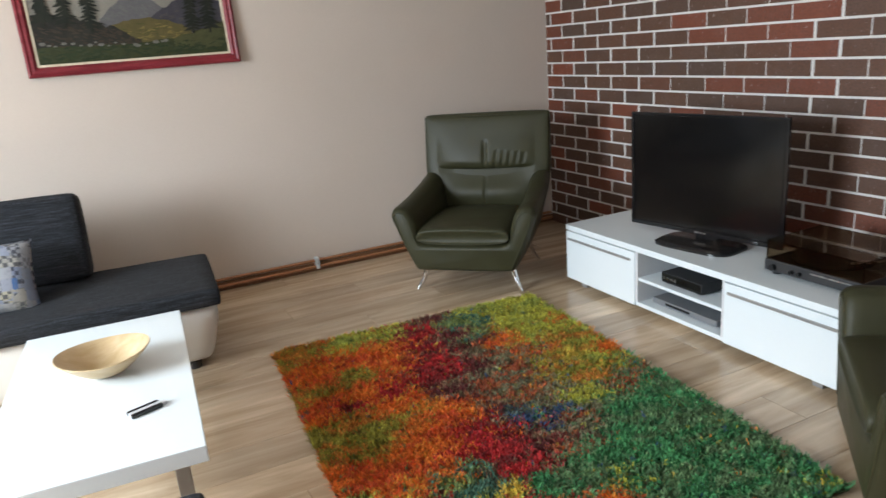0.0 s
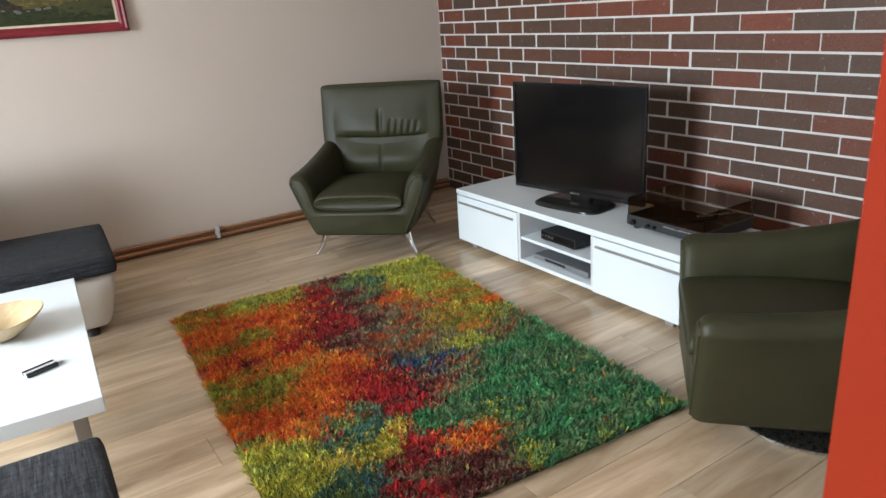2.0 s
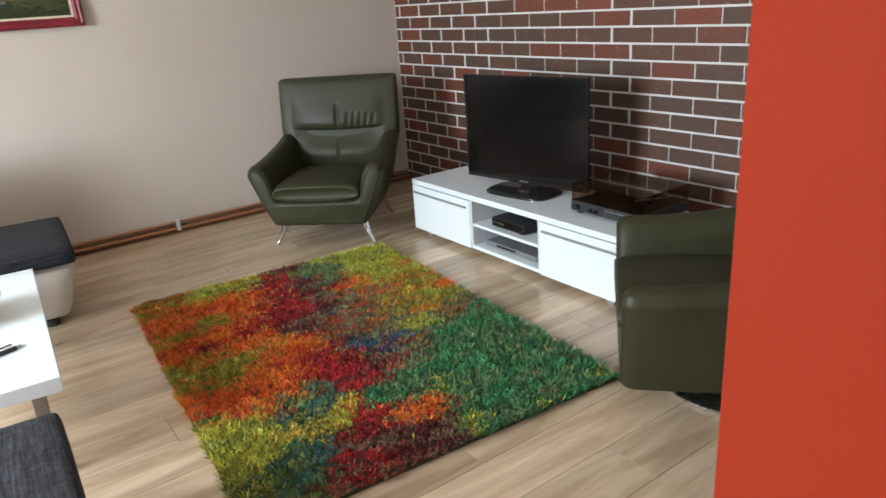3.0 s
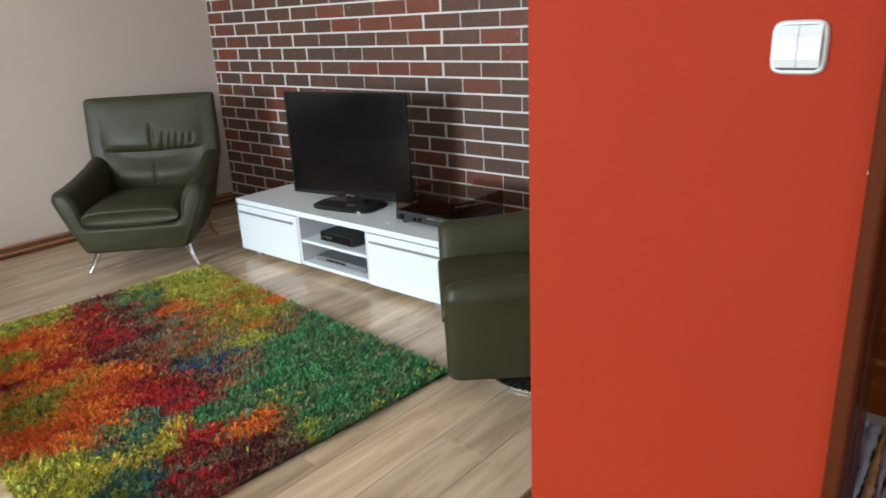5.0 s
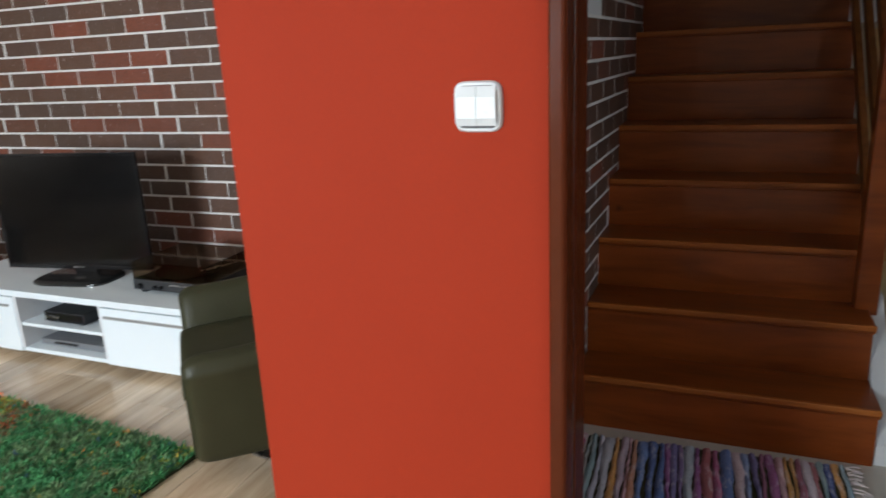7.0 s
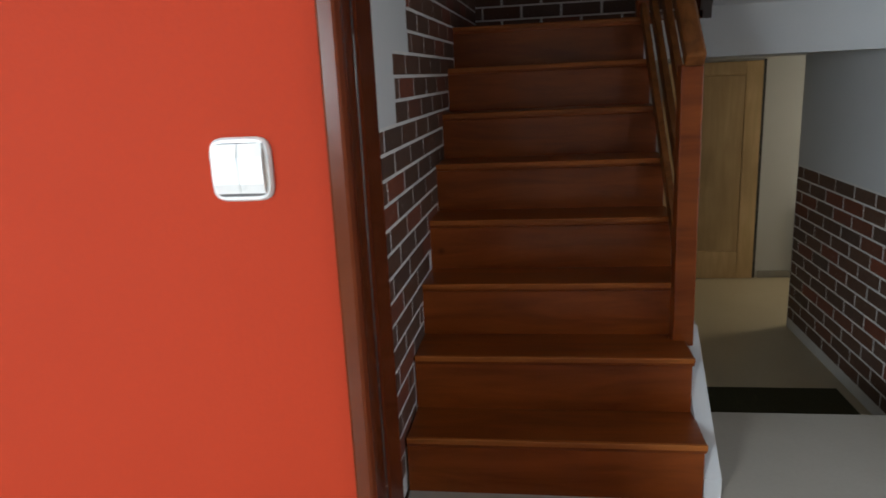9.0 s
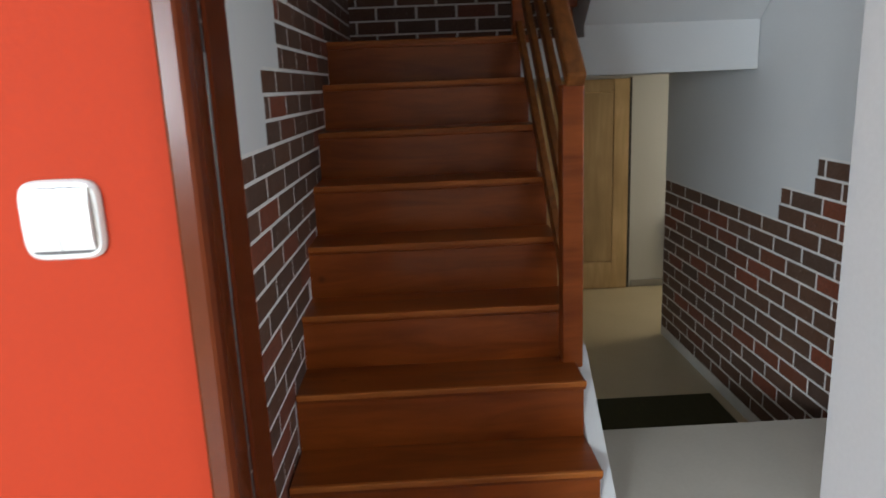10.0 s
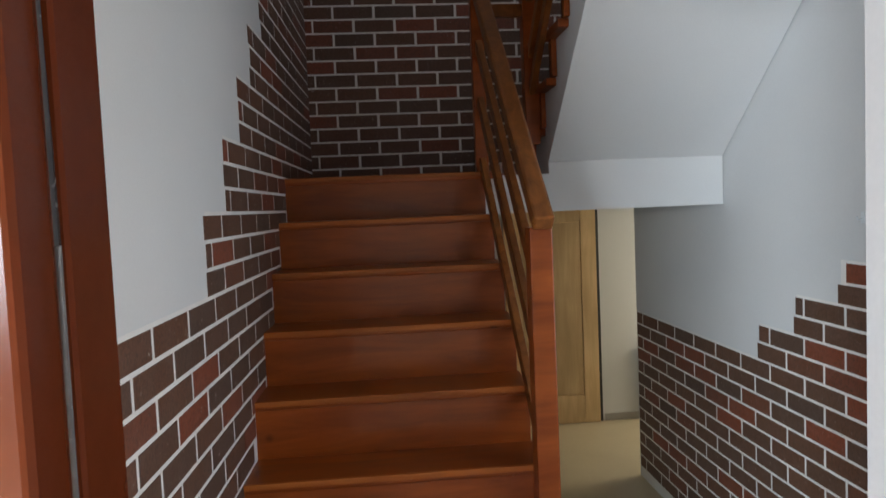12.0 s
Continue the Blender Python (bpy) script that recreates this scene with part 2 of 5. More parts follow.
def extrude(outline, y0, y1, bm=None):
    """A prism from an outline in x, z, between two y."""
    bm = bm or bmesh.new()
    a = [bm.verts.new((x, y0, z)) for x, z in outline]
    b = [bm.verts.new((x, y1, z)) for x, z in outline]
    n = len(outline)
    bm.faces.new(a)
    bm.faces.new(b[::-1])
    for i in range(n):
        bm.faces.new((a[i], b[i], b[(i + 1) % n], a[(i + 1) % n]))
    bmesh.ops.recalc_face_normals(bm, faces=bm.faces[:])
    return bm


def tube(points, radius, segs=10, bm=None):
    """A round bar along points; radius may be one number or one a point."""
    bm = bm or bmesh.new()
    pts = [Vector(p) for p in points]
    rs = radius if isinstance(radius, (list, tuple)) else [radius] * len(pts)
    rings = []
    for i, p in enumerate(pts):
        d = (pts[min(i + 1, len(pts) - 1)] - pts[max(i - 1, 0)]).normalized()
        q = d.to_track_quat('Z', 'Y')
        rings.append([bm.verts.new(p + q @ Vector((rs[i] * math.cos(k * 2 * math.pi / segs), rs[i] * math.sin(k * 2 * math.pi / segs), 0))) for k in range(segs)])
    for r0, r1 in zip(rings, rings[1:]):
        for k in range(segs):
            bm.faces.new((r0[k], r0[(k + 1) % segs], r1[(k + 1) % segs], r1[k]))
    bm.faces.new(rings[0][::-1])
    bm.faces.new(rings[-1])
    return bm


def lathe(profile, segs=32, bm=None):
    bm = bm or bmesh.new()
    rings = [[bm.verts.new((r * math.cos(k * 2 * math.pi / segs), r * math.sin(k * 2 * math.pi / segs), z)) for k in range(segs)] for r, z in profile]
    for r0, r1 in zip(rings, rings[1:]):
        for k in range(segs):
            bm.faces.new((r0[k], r0[(k + 1) % segs], r1[(k + 1) % segs], r1[k]))
    bm.faces.new(rings[0][::-1])
    bm.faces.new(rings[-1])
    bmesh.ops.recalc_face_normals(bm, faces=bm.faces[:])
    return bm


def structure(name, bm, material, label="", category=""):
    return tagged(part(name, bm, material), label, category, kind="structure")


# ---- the large structure ----
BRICK_X, CREAM_Y, ROOM_X0, ROOM_Y0, ROOM_H = 2.97, 4.31, -3.0, -3.0, 2.55
ORANGE_X, EDGE_Y, HALL_L, HALL_R, FAR_X = 1.2, 0.335, -0.105, -2.215, 4.95
LOW_Z, RISE, RUN, STAIR_X, STAIR_R = -0.445, 0.197, 0.219, 2.383, -1.047

structure("wall_north", box(ROOM_X0 - 0.2, BRICK_X + 0.3, CREAM_Y, CREAM_Y + 0.2, 0, ROOM_H), CREAM, "cream painted living room wall", "wall")
wall_east = structure("wall_east", box(BRICK_X + 0.006, BRICK_X + 0.3, 0.0, CREAM_Y, 0, ROOM_H), MORTAR, "wall faced with brown brick slips and white joints", "wall")


def wall_with_opening(name, x0, x1, y0, y1, along, a0, a1, z0, z1, material, label):
    """A wall slab with one window opening through it."""
    bm = bmesh.new()
    lo, hi = (x0, x1) if along == "x" else (y0, y1)
    for s, e, b, t in ((lo, a0, 0, ROOM_H), (a1, hi, 0, ROOM_H), (a0, a1, 0, z0), (a0, a1, z1, ROOM_H)):
        if along == "x":
            box(s, e, y0, y1, b, t, bm=bm)
        else:
            box(x0, x1, s, e, b, t, bm=bm)
    return structure(name, bm, material, label, "wall")


wall_with_opening("wall_west", ROOM_X0 - 0.2, ROOM_X0, ROOM_Y0, CREAM_Y, "y", 1.25, 2.75, 0.8, 2.2, CREAM, "cream painted wall with the window")
wall_with_opening("wall_south", ROOM_X0 - 0.2, ORANGE_X, ROOM_Y0 - 0.2, ROOM_Y0, "x", -2.65, -1.15, 0.87, 2.23, CREAM, "cream painted wall with a rear window")
structure("ceiling", box(ROOM_X0, BRICK_X, ROOM_Y0, CREAM_Y, ROOM_H, ROOM_H + 0.2), CEIL, "white ceiling", "ceiling")
structure("floor", box(ROOM_X0, BRICK_X + 0.01, ROOM_Y0, CREAM_Y, -0.08, -0.012), BASEBOARD, "floor under the pale oak laminate boards", "floor")

# orange wall beside the doorway, and the thick wall behind it
bm = box(ORANGE_X, ORANGE_X + 0.14, -0.296, EDGE_Y, 0, ROOM_H)
box(ORANGE_X, ORANGE_X + 0.14, -1.244, -0.296, 2.06, ROOM_H, bm=bm)
box(ORANGE_X, ORANGE_X + 0.14, ROOM_Y0, -1.244, 0, ROOM_H, bm=bm)
structure("wall_orange", bm, ORANGE, "bright orange painted wall beside the doorway", "wall")
SKEW = pose(2.6, HALL_L, 0, 0, 0, -1.34) @ pose(-2.6, -HALL_L, 0)  # the stairwell's left wall is slightly out of square
bm = box(ORANGE_X + 0.12, FAR_X + 0.25, HALL_L + 0.006, EDGE_Y - 0.08, 0, 4.6)
bm.transform(SKEW)
box(ORANGE_X + 0.14, FAR_X + 0.2, EDGE_Y - 0.12, EDGE_Y, 0, 4.6, bm=bm)
structure("wall_return", bm, WHITE_WALL, "white plastered stairwell wall", "wall")
# greyer base than the white walls puts the reveal's shade into its colour
structure("wall_door_reveal", box(ORANGE_X + 0.14, 1.6, ROOM_Y0, -1.244, 0, ROOM_H), simple("shade_grey_paint", (0.44, 0.44, 0.45), (0.50, 0.50, 0.51), 0.7, scale=1.5, relief=0.1), "doorway reveal in pale grey that stands in for shade", "wall")


def pierced_wall(xs, zs, y0, y1, holes):
    """A slab along x in one piece, cut into cells, with the cells named in holes left open."""
    bm = bmesh.new()
    corner = {(i, j, k): bm.verts.new((xs[i], (y0, y1)[k], zs[j])) for i in range(len(xs)) for j in range(len(zs)) for k in (0, 1)}
    solid = {(i, j) for i in range(len(xs) - 1) for j in range(len(zs) - 1)} - set(holes)
    for i, j in solid:
        for k in (0, 1):
            bm.faces.new([corner[i + a, j + b, k] for a, b in ((0, 0), (1, 0), (1, 1), (0, 1))])
        for (di, dj), edge in (((-1, 0), ((0, 0), (0, 1))), ((1, 0), ((1, 0), (1, 1))), ((0, -1), ((0, 0), (1, 0))), ((0, 1), ((0, 1), (1, 1)))):
            if (i + di, j + dj) not in solid:
                (a, b), (c, d) = edge
                bm.faces.new((corner[i + a, j + b, 0], corner[i + c, j + d, 0], corner[i + c, j + d, 1], corner[i + a, j + b, 1]))
    bmesh.ops.recalc_face_normals(bm, faces=bm.faces[:])
    bmesh.ops.delete(bm, geom=[v for v in bm.verts if not v.link_faces], context='VERTS')
    return bm


bm = pierced_wall((1.6, 1.63, 2.33, 3.1, 3.9, 5.2), (LOW_Z, 0.45, 2.12, 3.15, 4.15, 4.6), HALL_R - 0.2, HALL_R - 0.006, ((1, 1), (3, 3)))
structure("wall_hall_south", bm, WHITE_WALL, "white plastered stairwell wall above brick slips", "wall")
structure("wall_landing", box(FAR_X + 0.006, FAR_X + 0.2, HALL_R, HALL_L - 0.03, 1.376, 4.6), MORTAR, "landing wall faced with brown brick slips", "wall")
structure("ceiling_hall", box(1.34, FAR_X + 0.2, HALL_R, HALL_L, 4.6, 4.8), CEIL, "white stairwell ceiling", "ceiling")
structure("wall_hall_front", box(ORANGE_X + 0.14, 1.6, HALL_R, HALL_L, ROOM_H, 4.6), WHITE_WALL, "white wall above the doorway", "wall")
structure("floor_hall", box(ORANGE_X, 3.0, HALL_R, HALL_L, -0.12, 0.0), TILE, "beige tiled hall floor", "floor")
structure("floor_lower", box(3.0, 6.6, -4.0, HALL_L, LOW_Z - 0.1, LOW_Z), LOWER_FLOOR, "beige floor of the lower hall", "floor")
structure("wall_lower_end", box(6.4, 6.6, -4.0, 0.2, LOW_Z, 1.376), WHITE_WALL, "white end wall of the lower hall", "wall")
structure("wall_lower_south", box(5.2, 6.6, -4.2, -4.0, LOW_Z, 1.376), WHITE_WALL, "white wall of the lower hall", "wall")
structure("wall_lower_north", box(FAR_X, 6.6, HALL_L, 0.14, LOW_Z, 1.376), WHITE_WALL, "white wall of the lower hall", "wall")
structure("wall_lower_side", box(5.1, 5.2, -4.2, HALL_R - 0.2, LOW_Z, 1.376), WHITE_WALL, "white wall of the lower hall", "wall")
bm = box(3.956, 5.2, HALL_R, -1.12, 1.376, 1.556)
box(3.956, 4.15, HALL_R, -1.36, 1.556, 1.61, bm=bm)
box(3.962, 5.2, -1.12, HALL_L, 1.376, 1.556, bm=bm)
box(5.2, 6.6, -4.2, 0.14, 1.376, 1.556, bm=bm)
structure("landing_slab", bm, WHITE_WALL, "white plastered landing slab and beam", "landing")
bm = bmesh.new()
for i in range(2):
    box(3.0 + 0.25 * i, 3.25 + 0.25 * i, HALL_R, -1.12, LOW_Z, -0.148 * (i + 1), bm=bm)
structure("lower_steps", bm, TILE, "two beige tiled steps down", "steps")
structure("wall_hall_below", box(2.9, 3.0, HALL_R, -1.12, LOW_Z, -0.12), WHITE_WALL, "white face under the hall floor", "wall")
# stair body
outline = [(STAIR_X + 0.02, 0.0)]
for k in range(8):
    outline += [(STAIR_X + 0.02 + k * RUN, (k + 1) * RISE - 0.035), (STAIR_X + 0.02 + (k + 1) * RUN, (k + 1) * RISE - 0.035)]
outline = outline[:-1] + [(3.956, 8 * RISE - 0.035), (3.956, LOW_Z), (3.0, LOW_Z), (3.0, 0.0)]
bm = extrude(outline, -1.05, HALL_L)
cheek = [(2.40, 0.0), (2.40, 0.07), (2.83, 0.43), (3.0, 0.43), (3.0, 0.0)]
extrude(cheek, -1.105, -1.05, bm)
structure("stair_body", bm, WHITE_WALL, "white plastered side of the staircase", "staircase")
# upper flight body
UP_X, UP_RUN = 4.25, 0.235
up = [(3.956, 1.61), (UP_X, 1.61)]
for k in range(9):
    up += [(UP_X - k * UP_RUN, (k + 9) * RISE - 0.035), (UP_X - (k + 1) * UP_RUN, (k + 9) * RISE - 0.035)]
up += [(UP_X - 9 * UP_RUN, 1.61 + (3.956 - UP_X + 9 * UP_RUN) * 0.82)]
structure("upper_flight", extrude(up, HALL_R, -1.36), WHITE_WALL, "white plastered underside of the upper flight", "staircase")

# ---- living room things ----


def loft(sections, caps=True, closed=True, bm=None):
    """Skin over rings of points that have the same count."""
    bm = bm or bmesh.new()
    rings = [[bm.verts.new(p) for p in s] for s in sections]
    n = len(rings[0])
    for r0, r1 in zip(rings, rings[1:]):
        for k in range(n if closed else n - 1):
            bm.faces.new((r0[k], r0[(k + 1) % n], r1[(k + 1) % n], r1[k]))
    if caps:
        bm.faces.new(rings[0][::-1])
        bm.faces.new(rings[-1])
    bmesh.ops.recalc_face_normals(bm, faces=bm.faces[:])
    return bm


def soften(ob, levels=2):
    s = ob.modifiers.new("soft", 'SUBSURF')
    s.levels = s.render_levels = levels
    for p in ob.data.polygons:
        p.use_smooth = True
    return ob


def padded(w, h, thick, relief, nu=48, nv=36, back=0.0, taper=0.0):
    """An upholstered pad in the x, z plane that swells towards -y; relief(u, v) digs into it."""
    bm = bmesh.new()
    grid = []
    for j in range(nv + 1):
        v = -1 + 2 * j / nv
        row = []
        for i in range(nu + 1):
            u = -1 + 2 * i / nu
            d = thick * ((1 - abs(u) ** 4) * (1 - abs(v) ** 6)) ** 0.6 - relief(u, v)
            row.append(bm.verts.new((u * w / 2 * (1 - taper * max(0.0, -v) ** 1.5), -d, v * h / 2)))
        grid.append(row)
    for j in range(nv):
        for i in range(nu):
            bm.faces.new((grid[j][i], grid[j][i + 1], grid[j + 1][i + 1], grid[j + 1][i]))
    rim = grid[0] + [r[-1] for r in grid[1:]] + grid[-1][-2::-1] + [r[0] for r in grid[-2:0:-1]]
    low = [bm.verts.new((p.co.x * 0.97, back + 0.01, p.co.z * 0.97)) for p in rim]
    for k in range(len(rim)):
        bm.faces.new((rim[k], low[k], low[(k + 1) % len(rim)], rim[(k + 1) % len(rim)]))
    bm.faces.new(low)
    bmesh.ops.recalc_face_normals(bm, faces=bm.faces[:])
    return bm


def armchair(m, label, swivel=False):
    """Leather tub chair that faces -y, with splayed arms that run up into a tall back."""
    top = thing("armchair", m, label, "armchair", "green leather armchairs")

    low = 0.09 if swivel else 0.13

    def shell_ring(y, wide, arm, inset=0.0):
        """The U of base and arms at one depth, drawn smoothly through its corners and drawn in by the inset."""
        half = [(0.0, low), (0.22, low), (0.285 * wide, low + 0.015), (0.345 * wide, 0.27), (0.398 * wide, arm - 0.075), (0.41 * wide, arm - 0.03), (0.392 * wide, arm + 0.006),
                (0.35 * wide, arm + 0.014), (0.31 * wide, arm - 0.004), (0.278 * wide, arm - 0.06), (0.25, 0.315), (0.215, 0.29), (0.0, 0.288)]
        ctrl = [Vector(p) for p in half] + [Vector((-x, z)) for x, z in half[-2:0:-1]]
        n, pts = len(ctrl), []
        for k in range(n):
            p0, p1, p2, p3 = (ctrl[(k + d) % n] for d in (-1, 0, 1, 2))
            for s in (0.0, 0.25, 0.5, 0.75):
                a, b2 = (p2 - p0) * 0.35, (p3 - p1) * 0.35
                if (p2 - p1).length > 0.12:
                    a, b2 = (p2 - p1) * 0.5, (p2 - p1) * 0.5
                pts.append((2 * s ** 3 - 3 * s * s + 1) * p1 + (s ** 3 - 2 * s * s + s) * a + (3 * s * s - 2 * s ** 3) * p2 + (s ** 3 - s * s) * b2)
        m2, ring = len(pts), []
        for k in range(m2):
            tg = (pts[(k + 2) % m2] - pts[k - 2]).normalized()
            q = pts[k] + Vector((-tg.y, tg.x)) * inset
            ring.append((q.x, y, q.y))
        return ring

    rings = [shell_ring(-0.405, 1.0, 0.478, 0.026), shell_ring(-0.402, 1.0, 0.48, 0.018), shell_ring(-0.392, 1.0, 0.482, 0.008), shell_ring(-0.375, 1.0, 0.484, 0.002), shell_ring(-0.35, 1.0, 0.486), shell_ring(-0.25, 1.0, 0.488),
             shell_ring(-0.1, 1.0, 0.50), shell_ring(0.1, 0.99, 0.53), shell_ring(0.24, 0.97, 0.565), shell_ring(0.31, 0.95, 0.575, 0.006), shell_ring(0.325, 0.95, 0.575, 0.02)]
    smooth(part("shell", loft(rings), LEATHER, top), 0.9)
    # piping that follows the rolled front edge of each arm
    rim = shell_ring(-0.4035, 1.0, 0.479, 0.023)
    for span in (rim[8:42], rim[54:88]):
        smooth(part("piping", tube(span, 0.0045, 8), LEATHER, top), 1.5)
    # seat cushion
    rows = []
    for y, z0, z1, hw in ((-0.40, 0.30, 0.34, 0.235), (-0.425, 0.292, 0.365, 0.25), (-0.405, 0.285, 0.388, 0.258), (-0.1, 0.282, 0.394, 0.262), (0.18, 0.282, 0.38, 0.255), (0.2, 0.30, 0.35, 0.24)):
        rows.append([(-hw, y, z0), (-hw - 0.012, y, (z0 + z1) / 2), (-hw, y, z1), (-hw * 0.5, y, z1 + 0.008), (hw * 0.5, y, z1 + 0.008), (hw, y, z1), (hw + 0.012, y, (z0 + z1) / 2), (hw, y, z0)])
    soften(part("seat", loft(rows), LEATHER, top))
    # back shell
    rows = []
    for z, hw, yf, yb in ((0.28, 0.30, 0.20, 0.32), (0.42, 0.345, 0.22, 0.335), (0.52, 0.395, 0.235, 0.34), (0.62, 0.398, 0.25, 0.35), (0.80, 0.397, 0.28, 0.365), (0.895, 0.395, 0.30, 0.37), (0.918, 0.393, 0.305, 0.368), (0.928, 0.38, 0.318, 0.355)):
        rows.append([(-hw, yf + 0.01, z), (-hw * 0.96, yf, z), (0, yf - 0.005, z), (hw * 0.96, yf, z), (hw, yf + 0.01, z), (hw, yb - 0.01, z), (hw * 0.96, yb, z), (-hw * 0.96, yb, z), (-hw, yb - 0.01, z)])
    soften(part("backrest", loft(rows), LEATHER, top))

    def back_relief(u, v):
        """Pillow over the crease, pleats on one half, a lumbar swell and the middle seam."""
        fold = -0.16 + 0.10 * u * u
        wide = max(0.0, 1 - (abs(u) / 0.80) ** 4)
        drop = fold - v
        step = 0.030 * math.exp(-max(0.0, drop) / 0.30) / (1 + math.exp(-drop / 0.018)) * wide
        crease = step + 0.010 * math.exp(-(drop / 0.03) ** 2) * wide
        reach = 0.14 if v < fold + 0.18 else 0.50
        pillow = 0.022 * math.exp(-((v - fold - 0.18) / reach) ** 2) * wide
        lumbar = 0.022 * math.exp(-((v + 0.66) / 0.24) ** 2) * wide
        pleat = sum(0.013 * math.exp(-((u - c - 0.10 * (v - fold - 0.1)) / 0.028) ** 2) * max(0.0, 1 - ((v - fold - 0.20) / (0.23 - 0.22 * (c - 0.17))) ** 2) for c in (0.17, 0.28, 0.39, 0.50, 0.61))
        middle = 0.014 * math.exp(-(u / 0.03) ** 2) * (max(0.0, 1 - ((v - fold - 0.32) / 0.34) ** 2) + 0.6 * max(0.0, 1 - ((v + 0.6) / 0.35) ** 2))
        return crease + pleat + middle - pillow - lumbar

    smooth(part("back_pad", padded(0.775, 0.57, 0.020, back_relief, nu=96, nv=96, taper=0.24), LEATHER, top, at=pose(0, 0.252, 0.632, -9)), 1.5)
    if swivel:
        smooth(part("base_plate", lathe([(0.0, 0.0), (0.25, 0.0), (0.262, 0.004), (0.262, 0.012), (0.25, 0.018), (0.06, 0.036), (0.0, 0.036)], 48), STEEL, top, "round brushed steel swivel plate"), 0.7)
        smooth(part("column", lathe([(0.0, 0.034), (0.045, 0.034), (0.045, 0.07), (0.10, 0.085), (0.10, 0.11), (0.0, 0.11)], 24), STEEL, top, "steel swivel column"), 0.7)
    else:
        for sx, sy in ((1, -1), (-1, -1), (1, 1), (-1, 1)):
            y0 = -0.29 if sy < 0 else 0.22
            pts = [(sx * 0.245, y0, 0.15), (sx * 0.255, y0 + sy * 0.006, 0.10), (sx * 0.275, y0 + sy * 0.02, 0.05), (sx * 0.305, y0 + sy * 0.04, 0.0)]
            smooth(part("leg", tube(pts, [0.024, 0.020, 0.014, 0.010], 12), CHROME, top, "curved chrome leg"), 1.0)
    return top


armchair(pose(1.946, 3.58, 0, 0, 0, -43.0), "olive green leather armchair with tall back and chrome legs")
armchair(pose(2.085, 0.835, 0, 0, 0, -137.8), "olive green leather armchair on a round steel swivel plate", True)

# TV cabinet
cab = thing("tv_cabinet", pose(2.222, 3.094, 0), "low white gloss TV cabinet with open middle shelf", "cabinet")
CL, CD, CZ0, CZ1 = 1.66, 0.50, 0.034, 0.345
part("top_panel", box(0, CD, -CL, 0, CZ1 - 0.03, CZ1, 0.002), GLOSS_WHITE, cab)
part("bottom_panel", box(0.012, CD, -CL + 0.005, -0.005, CZ0, CZ0 + 0.02, 0.001), GLOSS_WHITE, cab)
for y in (-0.011, -CL + 0.011):
    part("side_panel", box(0.018, CD, y - 0.009, y + 0.009, CZ0 + 0.02, CZ1 - 0.03, 0.001), GLOSS_WHITE, cab)
for y in (-0.566, -1.102):
    part("divider", box(0.006, CD - 0.01, y - 0.009, y + 0.009, CZ0 + 0.02, CZ1 - 0.03, 0.001), GREY_SHELF, cab)
part("back_panel", box(CD - 0.008, CD - 0.001, -CL + 0.02, -0.02, CZ0 + 0.02, CZ1 - 0.03), GREY_SHELF, cab)
part("shelf", box(0.012, CD - 0.01, -1.093, -0.575, 0.167, 0.183, 0.001), GLOSS_WHITE, cab, "white middle shelf")
for y0, y1 in ((-0.558, -0.003), (-CL + 0.003, -1.11)):
    d = part("door", box(0.0, 0.017, y0, y1, CZ0 + 0.002, CZ1 - 0.036, 0.002), GLOSS_WHITE, cab)
    part("handle", box(-0.008, 0.0, y0 + 0.03, y1 - 0.02, 0.261, 0.273, 0.002), GREY_LEG, d, "long slim grey metal handle")
for x in (0.05, 0.44):
    for y in (-0.12, -CL + 0.12):
        part("foot", box(x - 0.022, x + 0.022, y - 0.022, y + 0.022, 0.0, CZ0, 0.003), GREY_LEG, cab, "short grey foot")

# television
tv_dir = math.degrees(math.atan2(2.783 - 1.978, 2.424 - 2.56)) - 90
tv = thing("television", pose(2.492, 2.38, 0.345, 0, 0, tv_dir), "black flat screen television on a gloss stand", "television")
part("back_shell", box(0.012, 0.05, -0.39, 0.39, 0.06, 0.57, 0.015), BLACK_MATT, tv)
part("screen", box(-0.002, 0.006, -0.39, 0.39, 0.06, 0.594), SCREEN, tv, "dark switched-off screen")
bm = bmesh.new()
for y0, y1, z0, z1 in ((-0.408, 0.408, 0.036, 0.058), (-0.408, 0.408, 0.595, 0.609), (-0.408, -0.394, 0.058, 0.595), (0.394, 0.408, 0.058, 0.595)):
    box(-0.006, 0.014, y0, y1, z0, z1, 0.003, bm=bm)
part("bezel", bm, BLACK_GLOSS, tv)
part("neck", box(0.0, 0.03, -0.09, 0.03, 0.018, 0.06, 0.004), BLACK_GLOSS, tv)
bm = bmesh.new()
ring0, ring1, ring2 = [], [], []
for k in range(40):
    a = 2 * math.pi * k / 40
    cx, cy = math.copysign(abs(math.cos(a)) ** 0.5, math.cos(a)), math.copysign(abs(math.sin(a)) ** 0.5, math.sin(a))
    ring0.append((-0.045 + cx * 0.125, -0.03 + cy * 0.205, 0.0))
    ring1.append((-0.045 + cx * 0.125, -0.03 + cy * 0.205, 0.010))
    ring2.append((-0.045 + cx * 0.11, -0.03 + cy * 0.19, 0.020))
smooth(part("stand_base", loft([ring0, ring1, ring2]), BLACK_GLOSS, tv, "wide glossy black stand base"), 0.5)
part("logo_bar", box(-0.0075, -0.006, -0.03, 0.03, 0.044, 0.050), STEEL, tv, "small pale maker's mark")

